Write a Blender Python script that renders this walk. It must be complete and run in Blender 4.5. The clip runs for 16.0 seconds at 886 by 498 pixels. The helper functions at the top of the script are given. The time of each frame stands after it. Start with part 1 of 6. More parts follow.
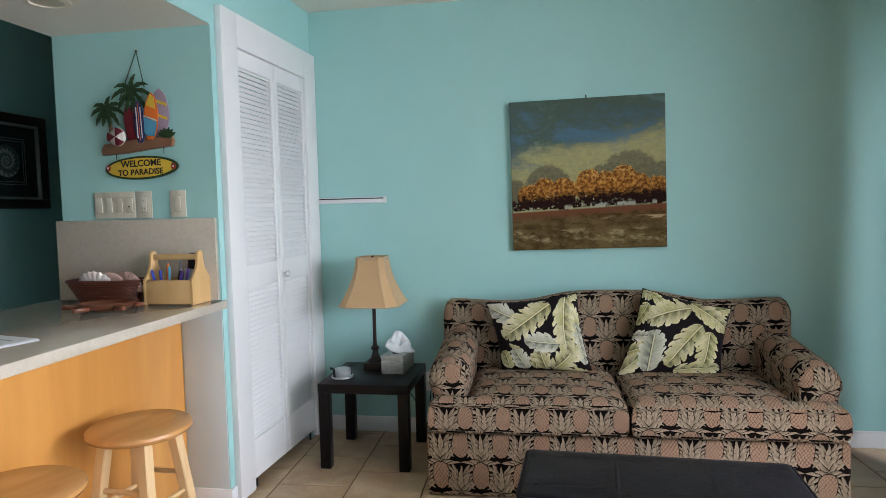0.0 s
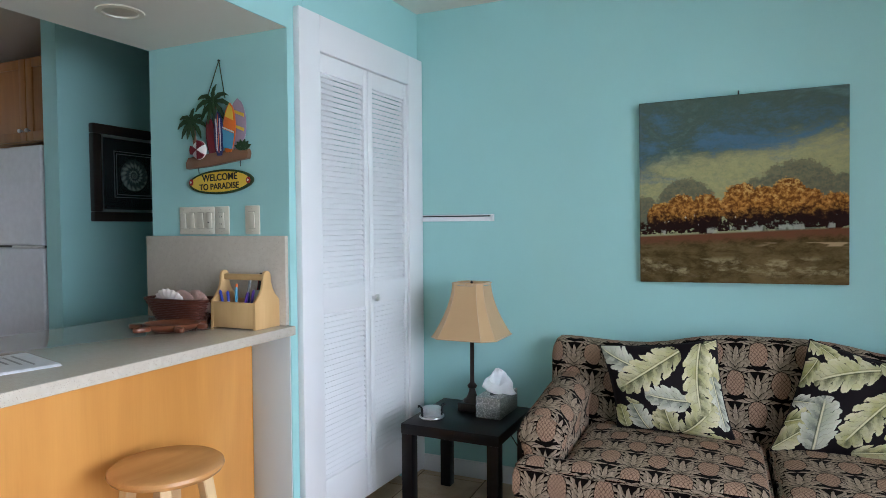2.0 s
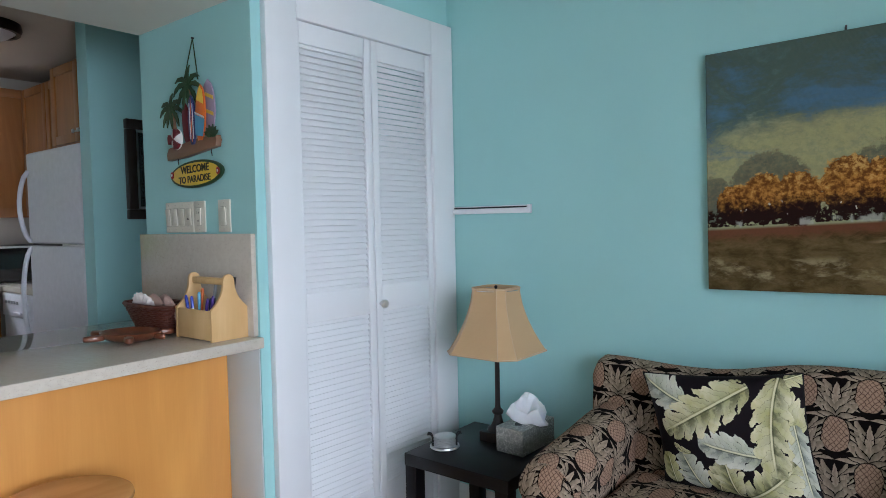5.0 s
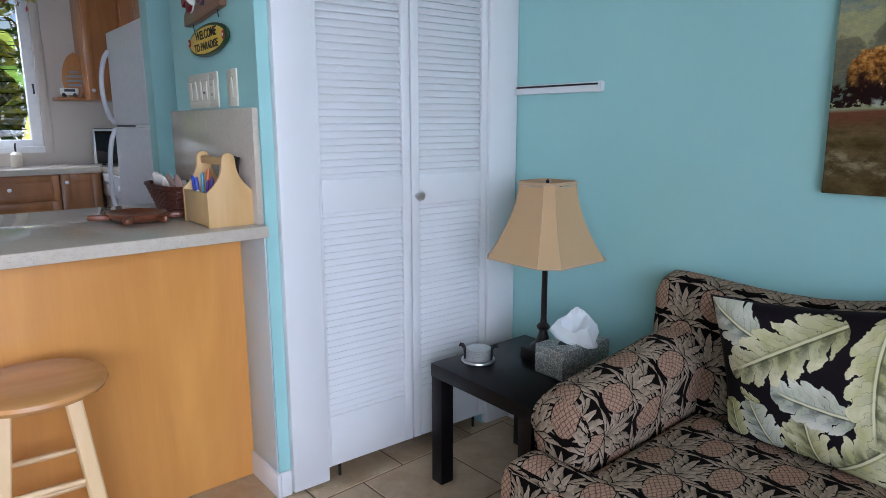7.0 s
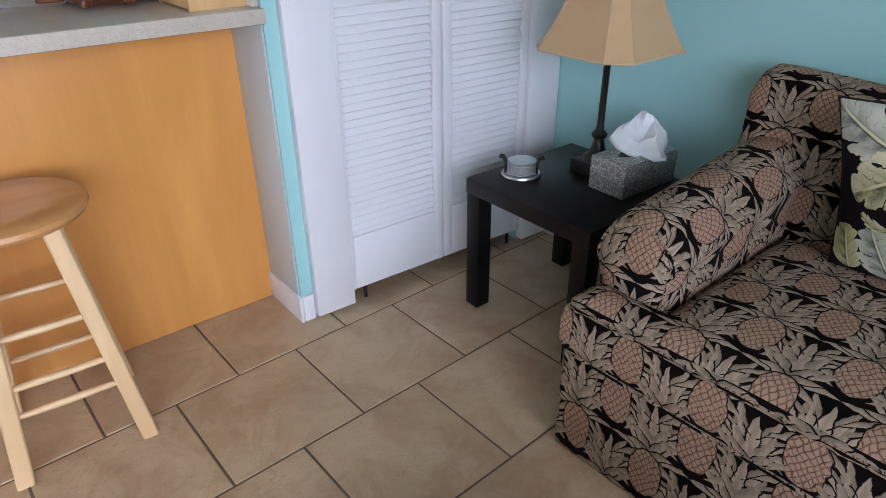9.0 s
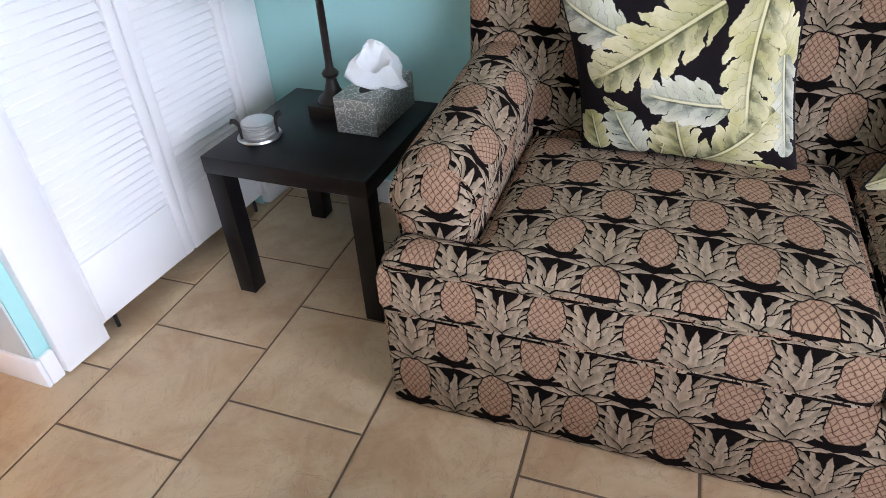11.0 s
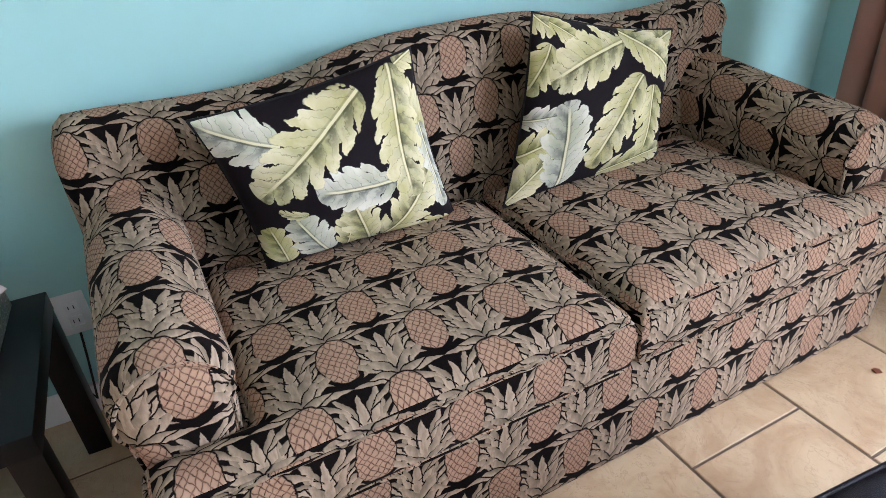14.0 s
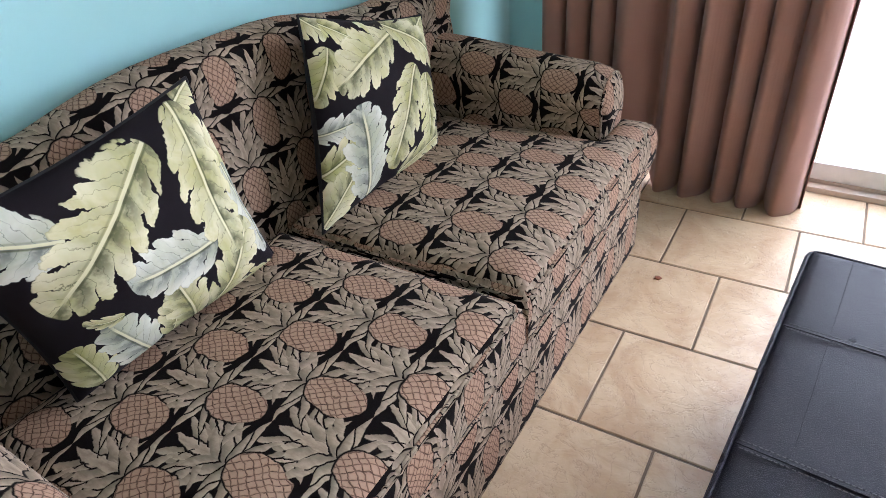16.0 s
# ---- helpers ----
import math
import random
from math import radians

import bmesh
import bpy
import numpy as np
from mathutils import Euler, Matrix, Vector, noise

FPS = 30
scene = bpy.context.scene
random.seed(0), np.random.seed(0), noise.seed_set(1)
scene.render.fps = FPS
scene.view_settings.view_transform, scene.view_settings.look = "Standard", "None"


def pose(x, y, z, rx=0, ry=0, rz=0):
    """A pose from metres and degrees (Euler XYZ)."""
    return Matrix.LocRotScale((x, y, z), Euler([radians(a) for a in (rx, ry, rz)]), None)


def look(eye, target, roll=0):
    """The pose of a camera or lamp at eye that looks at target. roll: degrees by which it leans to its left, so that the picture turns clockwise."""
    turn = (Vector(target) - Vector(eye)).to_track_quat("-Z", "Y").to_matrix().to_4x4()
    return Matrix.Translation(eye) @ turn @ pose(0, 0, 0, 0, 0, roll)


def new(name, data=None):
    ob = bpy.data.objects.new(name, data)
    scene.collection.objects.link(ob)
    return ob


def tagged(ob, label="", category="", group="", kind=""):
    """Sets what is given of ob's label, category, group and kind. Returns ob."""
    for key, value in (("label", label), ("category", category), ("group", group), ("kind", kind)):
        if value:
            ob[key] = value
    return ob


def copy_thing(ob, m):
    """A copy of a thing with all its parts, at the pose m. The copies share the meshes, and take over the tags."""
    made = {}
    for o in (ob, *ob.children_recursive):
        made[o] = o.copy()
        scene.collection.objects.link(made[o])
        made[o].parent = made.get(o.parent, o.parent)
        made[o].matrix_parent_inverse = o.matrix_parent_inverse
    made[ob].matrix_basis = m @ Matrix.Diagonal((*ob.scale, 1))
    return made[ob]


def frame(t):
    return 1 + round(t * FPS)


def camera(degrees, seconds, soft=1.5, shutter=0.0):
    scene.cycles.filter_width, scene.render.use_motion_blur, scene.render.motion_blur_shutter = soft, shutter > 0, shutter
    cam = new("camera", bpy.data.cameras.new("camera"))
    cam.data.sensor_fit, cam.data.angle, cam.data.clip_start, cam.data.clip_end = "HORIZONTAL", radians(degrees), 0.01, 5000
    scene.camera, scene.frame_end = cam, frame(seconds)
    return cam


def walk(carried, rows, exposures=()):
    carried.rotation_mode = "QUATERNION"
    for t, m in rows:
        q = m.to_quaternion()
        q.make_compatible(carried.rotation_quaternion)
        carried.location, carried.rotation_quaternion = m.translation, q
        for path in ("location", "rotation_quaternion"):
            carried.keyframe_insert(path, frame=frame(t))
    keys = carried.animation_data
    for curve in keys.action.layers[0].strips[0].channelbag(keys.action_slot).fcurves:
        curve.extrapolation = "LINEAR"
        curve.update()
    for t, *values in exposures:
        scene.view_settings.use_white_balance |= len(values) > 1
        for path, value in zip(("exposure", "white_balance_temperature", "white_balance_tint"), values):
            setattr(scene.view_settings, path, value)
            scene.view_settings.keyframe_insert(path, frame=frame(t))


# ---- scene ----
cam = camera(69.5, 16.0, 0.8)
DOOR_WATTS = 230.0
EXPOSURE = [(0.0, 0.10, 6350, 20), (1.5, 0.07, 6000, 19), (2.9, 0.03, 5900, 19), (3.7, -0.12, 5880, 19), (6.0, -0.12, 5800, 20), (7.0, -0.13, 5660, 22), (8.2, -0.20, 5700, 24),
            (10.3, 0.42, 6050, 25), (13.0, 0.88, 6000, 25), (16.0, 0.78, 5850, 25)]
PATH = [
    (0, (0.051, 0.203, 1.33), (-0.281, 2.172, 1.204), -1.4),
    (0.5, (0.085, 0.338, 1.325), (-0.357, 2.285, 1.205), -1.1),
    (1, (0.12, 0.488, 1.342), (-0.445, 2.404, 1.247), -1.0),
    (1.5, (0.171, 0.614, 1.341), (-0.526, 2.488, 1.271), -0.7),
    (2, (0.261, 0.729, 1.349), (-0.579, 2.543, 1.278), -0.4),
    (2.5, (0.316, 0.825, 1.329), (-0.642, 2.579, 1.264), -0.2),
    (3, (0.346, 0.945, 1.341), (-0.687, 2.657, 1.296), -0.1),
    (3.5, (0.375, 1.061, 1.348), (-0.702, 2.746, 1.307), -0.4),
    (3.7, (0.4, 1.106, 1.354), (-0.699, 2.776, 1.307), -0.8),
    (6, (0.527, 1.733, 1.309), (-0.825, 3.198, 1.151), -0.2),
    (6.5, (0.519, 1.856, 1.28), (-0.909, 3.236, 1.044), -0.1),
    (7, (0.513, 1.972, 1.268), (-1.0, 3.222, 0.88), -0.1),
    (7.5, (0.452, 2.027, 1.247), (-1.088, 3.176, 0.691), 0.0),
    (8, (0.361, 2.055, 1.213), (-1.161, 3.147, 0.513), -0.2),
    (8.2, (0.329, 2.064, 1.205), (-1.175, 3.145, 0.449), -0.2),
    (10.3, (0.062, 2.155, 1.183), (-0.909, 3.445, 0.002), -2.0),
    (10.5, (0.046, 2.153, 1.185), (-0.84, 3.5, 0.001), -2.5),
    (11, (-0.003, 2.14, 1.186), (-0.626, 3.636, 0.015), -3.3),
    (11.5, (-0.023, 2.148, 1.182), (-0.362, 3.745, 0.026), -3.8),
    (12, (-0.049, 2.158, 1.178), (-0.144, 3.806, 0.049), -4.0),
    (12.5, (-0.105, 2.159, 1.194), (-0.01, 3.818, 0.081), -3.9),
    (13, (-0.173, 2.185, 1.202), (0.121, 3.839, 0.116), -3.7),
    (13.5, (-0.263, 2.246, 1.206), (0.25, 3.864, 0.149), -4.2),
    (14, (-0.337, 2.303, 1.211), (0.353, 3.864, 0.169), -4.2),
    (14.5, (-0.378, 2.373, 1.205), (0.463, 3.851, 0.152), -4.2),
    (15, (-0.405, 2.449, 1.207), (0.603, 3.809, 0.141), -4.4),
    (15.5, (-0.423, 2.511, 1.213), (0.752, 3.703, 0.117), -4.5),
    (16, (-0.472, 2.608, 1.212), (0.886, 3.563, 0.097), -4.8),
]
walk(cam, [(t, look(eye, target, roll)) for t, eye, target, roll in PATH], EXPOSURE)

# ---- world, sun and daylight ----
world = bpy.data.worlds.new("sky")
scene.world = world
world.use_nodes = True
sky = world.node_tree.nodes.new("ShaderNodeTexSky")
sky.sky_type, sky.sun_disc = "NISHITA", False
sky.sun_elevation, sky.sun_rotation = radians(58), radians(180)
world.node_tree.links.new(sky.outputs[0], world.node_tree.nodes["Background"].inputs[0])
world.node_tree.nodes["Background"].inputs[1].default_value = 0.12

sun = new("sun", bpy.data.lights.new("sun", "SUN"))
sun.data.energy, sun.data.angle, sun.data.color = 3.5, radians(0.5), (1.0, 0.95, 0.88)
sun.matrix_world = look((0, -20, 32), (0, 0, 0))


def opening_light(name, eye, target, wide, high, watts, tint):
    lamp = new(name, bpy.data.lights.new(name, "AREA"))
    lamp.data.shape, lamp.data.size, lamp.data.size_y = "RECTANGLE", wide, high
    lamp.data.energy, lamp.data.color = watts, tint
    lamp.matrix_world = look(eye, target)
    return lamp


# the sky's light in the glass door's opening, which faces the room from the east
opening_light("door_daylight", (2.75, 1.2, 1.85), (0, 1.2, 0.35), 4.6, 2.3, DOOR_WATTS, (0.90, 0.97, 1.0))

# lamp added out of view above the kitchen window, standing in for the garden sky
opening_light("kitchen_sky_fill", (-5.95, 2.1, 2.95), (-4.2, 2.1, 0.9), 1.6, 0.8, 120.0, (0.9, 0.97, 1.0))

# ---- node arithmetic ----


class Val:
    """A number that flows through a node tree."""

    def __init__(self, tree, socket):
        self.tree, self.socket = tree, socket

    def op(self, kind, other=None, third=None, clamp=False):
        node = self.tree.nodes.new("ShaderNodeMath")
        node.operation, node.use_clamp = kind, clamp
        for i, v in enumerate((self, other, third)):
            if isinstance(v, Val):
                self.tree.links.new(v.socket, node.inputs[i])
            elif v is not None:
                node.inputs[i].default_value = v
        return Val(self.tree, node.outputs[0])

    def lift(self, v):
        node = self.tree.nodes.new("ShaderNodeValue")
        node.outputs[0].default_value = v
        return Val(self.tree, node.outputs[0])

    def __add__(self, o): return self.op("ADD", o)
    def __radd__(self, o): return self.op("ADD", o)
    def __sub__(self, o): return self.op("SUBTRACT", o)
    def __rsub__(self, o): return self.lift(o).op("SUBTRACT", self)
    def __mul__(self, o): return self.op("MULTIPLY", o)
    def __rmul__(self, o): return self.op("MULTIPLY", o)
    def __truediv__(self, o): return self.op("DIVIDE", o)
    def __neg__(self): return self.op("MULTIPLY", -1.0)
    def abs(self): return self.op("ABSOLUTE")
    def sin(self): return self.op("SINE")
    def cos(self): return self.op("COSINE")
    def sqrt(self): return self.op("SQRT")
    def pow(self, p): return self.op("POWER", p)
    def max(self, o): return self.op("MAXIMUM", o)
    def min(self, o): return self.op("MINIMUM", o)
    def wrap(self, lo, hi): return self.op("WRAP", hi, lo)
    def tri(self, half): return self.op("PINGPONG", half)
    def atan2(self, o): return self.op("ARCTAN2", o)

    def step(self, lo, hi):
        """0 below lo, 1 above hi, smooth between."""
        node = self.tree.nodes.new("ShaderNodeMapRange")
        node.interpolation_type = "SMOOTHSTEP"
        self.tree.links.new(self.socket, node.inputs[0])
        a, b = (lo, hi) if lo <= hi else (hi, lo)
        node.inputs[1].default_value, node.inputs[2].default_value = a, b
        node.inputs[3].default_value, node.inputs[4].default_value = (0, 1) if lo <= hi else (1, 0)
        return Val(self.tree, node.outputs[0])


class Paint:
    """A material under construction."""

    def __init__(self, name, rough=0.6, metal=0.0):
        self.mat = bpy.data.materials.new(name)
        self.mat.use_nodes = True
        self.tree = self.mat.node_tree
        self.bsdf = self.tree.nodes["Principled BSDF"]
        self.bsdf.inputs["Roughness"].default_value = rough
        self.bsdf.inputs["Metallic"].default_value = metal

    def coords(self, kind="Object"):
        return self.tree.nodes.new("ShaderNodeTexCoord").outputs[kind]

    def scaled(self, socket, sx, sy, sz, rz=0.0):
        node = self.tree.nodes.new("ShaderNodeMapping")
        node.inputs["Scale"].default_value = (sx, sy, sz)
        node.inputs["Rotation"].default_value = (0, 0, rz)
        self.tree.links.new(socket, node.inputs[0])
        return node.outputs[0]

    def xyz(self, socket):
        node = self.tree.nodes.new("ShaderNodeSeparateXYZ")
        self.tree.links.new(socket, node.inputs[0])
        return [Val(self.tree, s) for s in node.outputs]

    def noise(self, socket, scale, detail=3.0, rough=0.55, distort=0.0):
        node = self.tree.nodes.new("ShaderNodeTexNoise")
        self.tree.links.new(socket, node.inputs["Vector"])
        node.inputs["Scale"].default_value, node.inputs["Detail"].default_value = scale, detail
        node.inputs["Roughness"].default_value, node.inputs["Distortion"].default_value = rough, distort
        return Val(self.tree, node.outputs[0])

    def cells(self, socket, scale, feature="F1"):
        node = self.tree.nodes.new("ShaderNodeTexVoronoi")
        node.feature = feature
        self.tree.links.new(socket, node.inputs["Vector"])
        node.inputs["Scale"].default_value = scale
        return Val(self.tree, node.outputs["Distance"])

    def chance(self):
        return Val(self.tree, self.tree.nodes.new("ShaderNodeObjectInfo").outputs["Random"])

    def mix(self, k, a, b):
        node = self.tree.nodes.new("ShaderNodeMix")
        node.data_type = "RGBA"
        for slot, v in ((0, k), (6, a), (7, b)):
            if isinstance(v, Val):
                self.tree.links.new(v.socket, node.inputs[slot])
            elif isinstance(v, (tuple, list)):
                node.inputs[slot].default_value = (*v, 1.0)
            elif isinstance(v, (int, float)):
                node.inputs[slot].default_value = v
            else:
                self.tree.links.new(v, node.inputs[slot])
        return node.outputs[2]

    def color(self, c):
        if isinstance(c, tuple):
            self.bsdf.inputs["Base Color"].default_value = (*c, 1.0)
        else:
            self.tree.links.new(c, self.bsdf.inputs["Base Color"])
        return self

    def rough(self, v):
        self.tree.links.new(v.socket, self.bsdf.inputs["Roughness"])
        return self

    def bump(self, v, strength=0.3, distance=0.002):
        node = self.tree.nodes.new("ShaderNodeBump")
        node.inputs["Strength"].default_value, node.inputs["Distance"].default_value = strength, distance
        self.tree.links.new(v.socket, node.inputs["Height"])
        self.tree.links.new(node.outputs[0], self.bsdf.inputs["Normal"])
        return self

    def set(self, **values):
        for key, v in values.items():
            self.bsdf.inputs[key.replace("_", " ")].default_value = v
        return self


def painted(name, c, rough=0.55, vary=0.06, grain=220.0, strength=0.12):
    """Rolled or brushed paint: slight patches and a fine stipple."""
    p = Paint(name, rough)
    o = p.coords()
    n = p.noise(o, 1.7, 4)
    dark = tuple(v * (1 - 2 * vary) for v in c)
    p.color(p.mix(n, dark, tuple(min(0.9, v * (1 + vary)) for v in c)))
    p.bump(p.noise(o, grain, 2) + p.noise(o, 14.0, 2) * 0.4, strength, 0.001)
    return p.mat


def wood(name, pale, dark, rough=0.35, grain=9.0, along="z", coat=0.25, band=0.35):
    """Straight-grained boards with fine pores and broad figure."""
    p = Paint(name, rough)
    o = p.coords()
    k = {"x": (0.12, 1, 1), "y": (1, 0.12, 1), "z": (1, 1, 0.12)}[along]
    s = p.scaled(o, *k)
    figure = p.noise(s, grain, 5, 0.6, 1.2)
    pores = p.noise(p.scaled(o, *[1 if v == 1 else 0.03 for v in k]), 160.0, 2)
    broad = p.noise(s, 2.3, 3, 0.5, 0.8)
    k = (figure * (1 - band) + broad * band).step(0.3, 0.7) * 0.8 + pores * 0.2
    p.color(p.mix(k, dark, pale))
    p.bump(pores, 0.08, 0.001)
    p.set(Coat_Weight=coat, Coat_Roughness=0.25)
    return p.mat


AQUA = painted("aqua_wall_paint", (0.365, 0.66, 0.655), 0.6, 0.035)
CEILING = painted("ceiling_white", (0.76, 0.75, 0.68), 0.8, 0.04, 90.0, 0.5)
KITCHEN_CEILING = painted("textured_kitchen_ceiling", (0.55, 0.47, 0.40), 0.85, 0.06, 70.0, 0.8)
WHITE = painted("white_gloss_paint", (0.80, 0.81, 0.83), 0.38, 0.03, 130.0, 0.06)
FILLER = painted("pale_grey_paint", (0.56, 0.63, 0.65), 0.5, 0.04)
CREAM = painted("cream_plaster", (0.55, 0.50, 0.44), 0.6, 0.05)
MAPLE = wood("maple_panel", (0.80, 0.40, 0.105), (0.56, 0.235, 0.050), 0.30, 4.0, "z", 0.35, 0.6)
BIRCH = wood("birch_stool_wood", (0.78, 0.56, 0.32), (0.62, 0.40, 0.19), 0.32, 9.0, "z", 0.3)
SEATWOOD = wood("stool_seat_wood", (0.66, 0.34, 0.12), (0.48, 0.22, 0.07), 0.25, 7.0, "y", 0.5)
CADDYWOOD = wood("pine_caddy_wood", (0.74, 0.50, 0.24), (0.60, 0.36, 0.14), 0.5, 9.0, "z", 0.05)
CABINET = wood("oak_cabinet_wood", (0.47, 0.20, 0.055), (0.29, 0.112, 0.030), 0.4, 8.0, "z", 0.2)
KOAWOOD = wood("carved_red_wood", (0.22, 0.07, 0.03), (0.12, 0.034, 0.015), 0.3, 12.0, "x", 0.4)
DARKFRAME = wood("dark_frame_wood", (0.035, 0.02, 0.015), (0.018, 0.01, 0.008), 0.3, 14.0, "z", 0.4)


def simple(name, c, rough=0.5, metal=0.0, **extra):
    p = Paint(name, rough, metal)
    o = p.coords()
    n = p.noise(o, 25.0, 3)
    p.color(p.mix(n, tuple(v * 0.86 for v in c), tuple(min(1, v * 1.08) for v in c)))
    p.bump(p.noise(o, 300.0, 2), 0.05, 0.0005)
    p.set(**extra)
    return p.mat


BLACKWOOD = simple("black_brown_laminate", (0.006, 0.005, 0.006), 0.34, 0.0, Specular_IOR_Level=0.22)
BRONZE = simple("dark_bronze", (0.02, 0.014, 0.012), 0.35, 0.3)
STEEL = simple("brushed_steel", (0.80, 0.80, 0.81), 0.3, 1.0)
DARKSTEEL = simple("dark_metal", (0.05, 0.05, 0.055), 0.35, 0.8)
FRIDGEWHITE = simple("appliance_white", (0.70, 0.70, 0.74), 0.35)
BLACKGLASS = simple("black_glass", (0.01, 0.01, 0.012), 0.08)
IVORY = simple("ivory_plastic", (0.70, 0.66, 0.55), 0.4)
# darker copy of the ivory: shade put into colour for frames, screws and reflector
IVORYDARK = simple("ivory_plastic_shaded", (0.52, 0.48, 0.39), 0.4)
PAPER = simple("white_paper", (0.78, 0.79, 0.82), 0.7)
INK = simple("black_ink", (0.012, 0.012, 0.014), 0.5)
TISSUE = simple("soft_white_tissue", (0.86, 0.86, 0.87), 0.9, 0.0, Subsurface_Weight=0.15)
SHELL = simple("bleached_shell", (0.74, 0.66, 0.62), 0.45)
SHELLPINK = simple("ribbed_brown_shell", (0.46, 0.30, 0.25), 0.5)
ALUMINIUM = simple("white_aluminium", (0.72, 0.73, 0.73), 0.35)
SILLBEIGE = simple("beige_door_track", (0.50, 0.42, 0.34), 0.45)
GROUT = painted("grey_brown_grout", (0.16, 0.115, 0.075), 0.9, 0.12, 300.0, 0.4)
CONCRETE = painted("sunlit_concrete", (0.74, 0.72, 0.68), 0.9, 0.1, 60.0, 0.3)
RUBBER = simple("black_rubber", (0.015, 0.015, 0.015), 0.7)
MIRRORCHROME = simple("chrome", (0.75, 0.75, 0.77), 0.1, 1.0)
THREAD = simple("grey_stitching", (0.075, 0.07, 0.07), 0.7)
DULLSTEEL = simple("satin_steel", (0.82, 0.82, 0.83), 0.36, 0.85)


def plain_colours():
    names = dict(red=(0.35, 0.02, 0.02), navy=(0.02, 0.025, 0.12), orange=(0.75, 0.16, 0.02), yellow=(0.75, 0.50, 0.05),
                 sky=(0.08, 0.32, 0.50), leaf=(0.02, 0.06, 0.02), sand=(0.22, 0.11, 0.06), lilac=(0.34, 0.26, 0.36), white=(0.75, 0.75, 0.72),
                 maroon=(0.16, 0.012, 0.02), blue=(0.03, 0.06, 0.45), purple=(0.08, 0.03, 0.25), grey=(0.25, 0.26, 0.27))
    return {k: simple("enamel_" + k, c, 0.35) for k, c in names.items()}


ENAMEL = plain_colours()


def glass_material():
    p = Paint("clear_glass", 0.02)
    p.color((0.95, 0.98, 0.97)).set(Transmission_Weight=1.0, IOR=1.45)
    return p.mat


GLASS = glass_material()


def tile_material():
    """Glazed stone-look tile: warm mottling, veins and pits, each tile its own tone and patch."""
    p = Paint("stone_look_tile", 0.3)
    o = p.coords()
    r = p.chance()
    shift = p.tree.nodes.new("ShaderNodeVectorMath")
    shift.operation = "ADD"
    comb = p.tree.nodes.new("ShaderNodeCombineXYZ")
    p.tree.links.new((r * 37.0).socket, comb.inputs[0])
    p.tree.links.new((r * 91.0).socket, comb.inputs[1])
    p.tree.links.new(o, shift.inputs[0])
    p.tree.links.new(comb.outputs[0], shift.inputs[1])
    v = shift.outputs[0]
    cloud = p.noise(v, 5.5, 6, 0.62, 0.8).step(0.32, 0.68)
    fine = p.noise(v, 38.0, 4, 0.6)
    vein = (p.noise(v, 9.0, 5, 0.6, 2.5) - 0.5).abs().step(0.018, 0.0)
    base = p.mix(cloud, (0.40, 0.252, 0.125), (0.60, 0.462, 0.285))
    base = p.mix(fine * 0.5, base, (0.58, 0.46, 0.34))
    slate = p.noise(p.scaled(v, 1, 0.55, 1, 0.6), 14.0, 7, 0.68, 1.8)
    base = p.mix(slate.step(0.56, 0.64) * 0.28, base, (0.36, 0.235, 0.14))
    base = p.mix(vein * 0.4, base, (0.30, 0.19, 0.11))
    base = p.mix(r * 0.22, base, (0.43, 0.28, 0.165))
    p.color(base)
    p.rough(fine * 0.2 + 0.24)
    p.bump(cloud * 0.6 + fine * 0.25 - vein * 0.5 + slate * 1.4, 0.45, 0.003)
    return p.mat


TILE = tile_material()


def quartz():
    p = Paint("beige_speckled_quartz", 0.12)
    o = p.coords()
    k = p.cells(o, 210.0).step(0.05, 0.3)
    n = p.noise(o, 60.0, 4)
    base = p.mix(n, (0.50, 0.44, 0.36), (0.64, 0.58, 0.50))
    p.color(p.mix(k, (0.34, 0.28, 0.22), base))
    p.rough(p.noise(o, 30.0, 3) * 0.05 + 0.05)
    return p.mat


QUARTZ = quartz()


def leather():
    p = Paint("black_leather", 0.34)
    o = p.coords()
    wrinkle = p.cells(p.scaled(o, 1, 1.2, 1), 260.0, "DISTANCE_TO_EDGE").step(0.0, 0.12)
    soft = p.noise(o, 9.0, 4, 0.6, 0.6)
    p.color(p.mix(soft, (0.007, 0.006, 0.009), (0.015, 0.014, 0.018)))
    p.rough(soft * 0.22 + 0.20)
    p.bump(wrinkle * 0.2 + soft * 1.6 + p.noise(o, 38.0, 4, 0.6, 1.4) * 0.5, 0.5, 0.004)
    p.set(Specular_IOR_Level=0.13)
    return p.mat


LEATHER = leather()


def cloth(name, c, rough=0.9, weave=900.0, fold=0.1, sheen=0.2):
    p = Paint(name, rough)
    o = p.coords()
    x, y, z = p.xyz(o)
    threads = (x * weave).sin() * 0.25 + (z * weave).sin() * 0.25 + (y * weave).sin() * 0.25
    n = p.noise(o, 6.0, 4)
    p.color(p.mix(n, tuple(v * (1 - fold) for v in c), tuple(v * (1 + fold) for v in c)))
    p.bump(threads + p.noise(o, 500.0, 2), 0.15, 0.0008)
    p.set(Sheen_Weight=sheen)
    return p.mat


CURTAIN = cloth("brown_curtain_cloth", (0.34, 0.178, 0.135), 0.85, 700.0, 0.08)
LINEN = cloth("tan_lamp_shade_cloth", (0.56, 0.37, 0.19), 0.8, 1500.0, 0.06)
BINDING = cloth("pale_shade_binding", (0.56, 0.40, 0.24), 0.8, 1500.0, 0.05)
BLACKCLOTH = cloth("black_cotton", (0.009, 0.008, 0.009), 0.95, 1500.0, 0.1, 0.0)
WICKER = simple("dark_red_wicker", (0.10, 0.024, 0.013), 0.45)


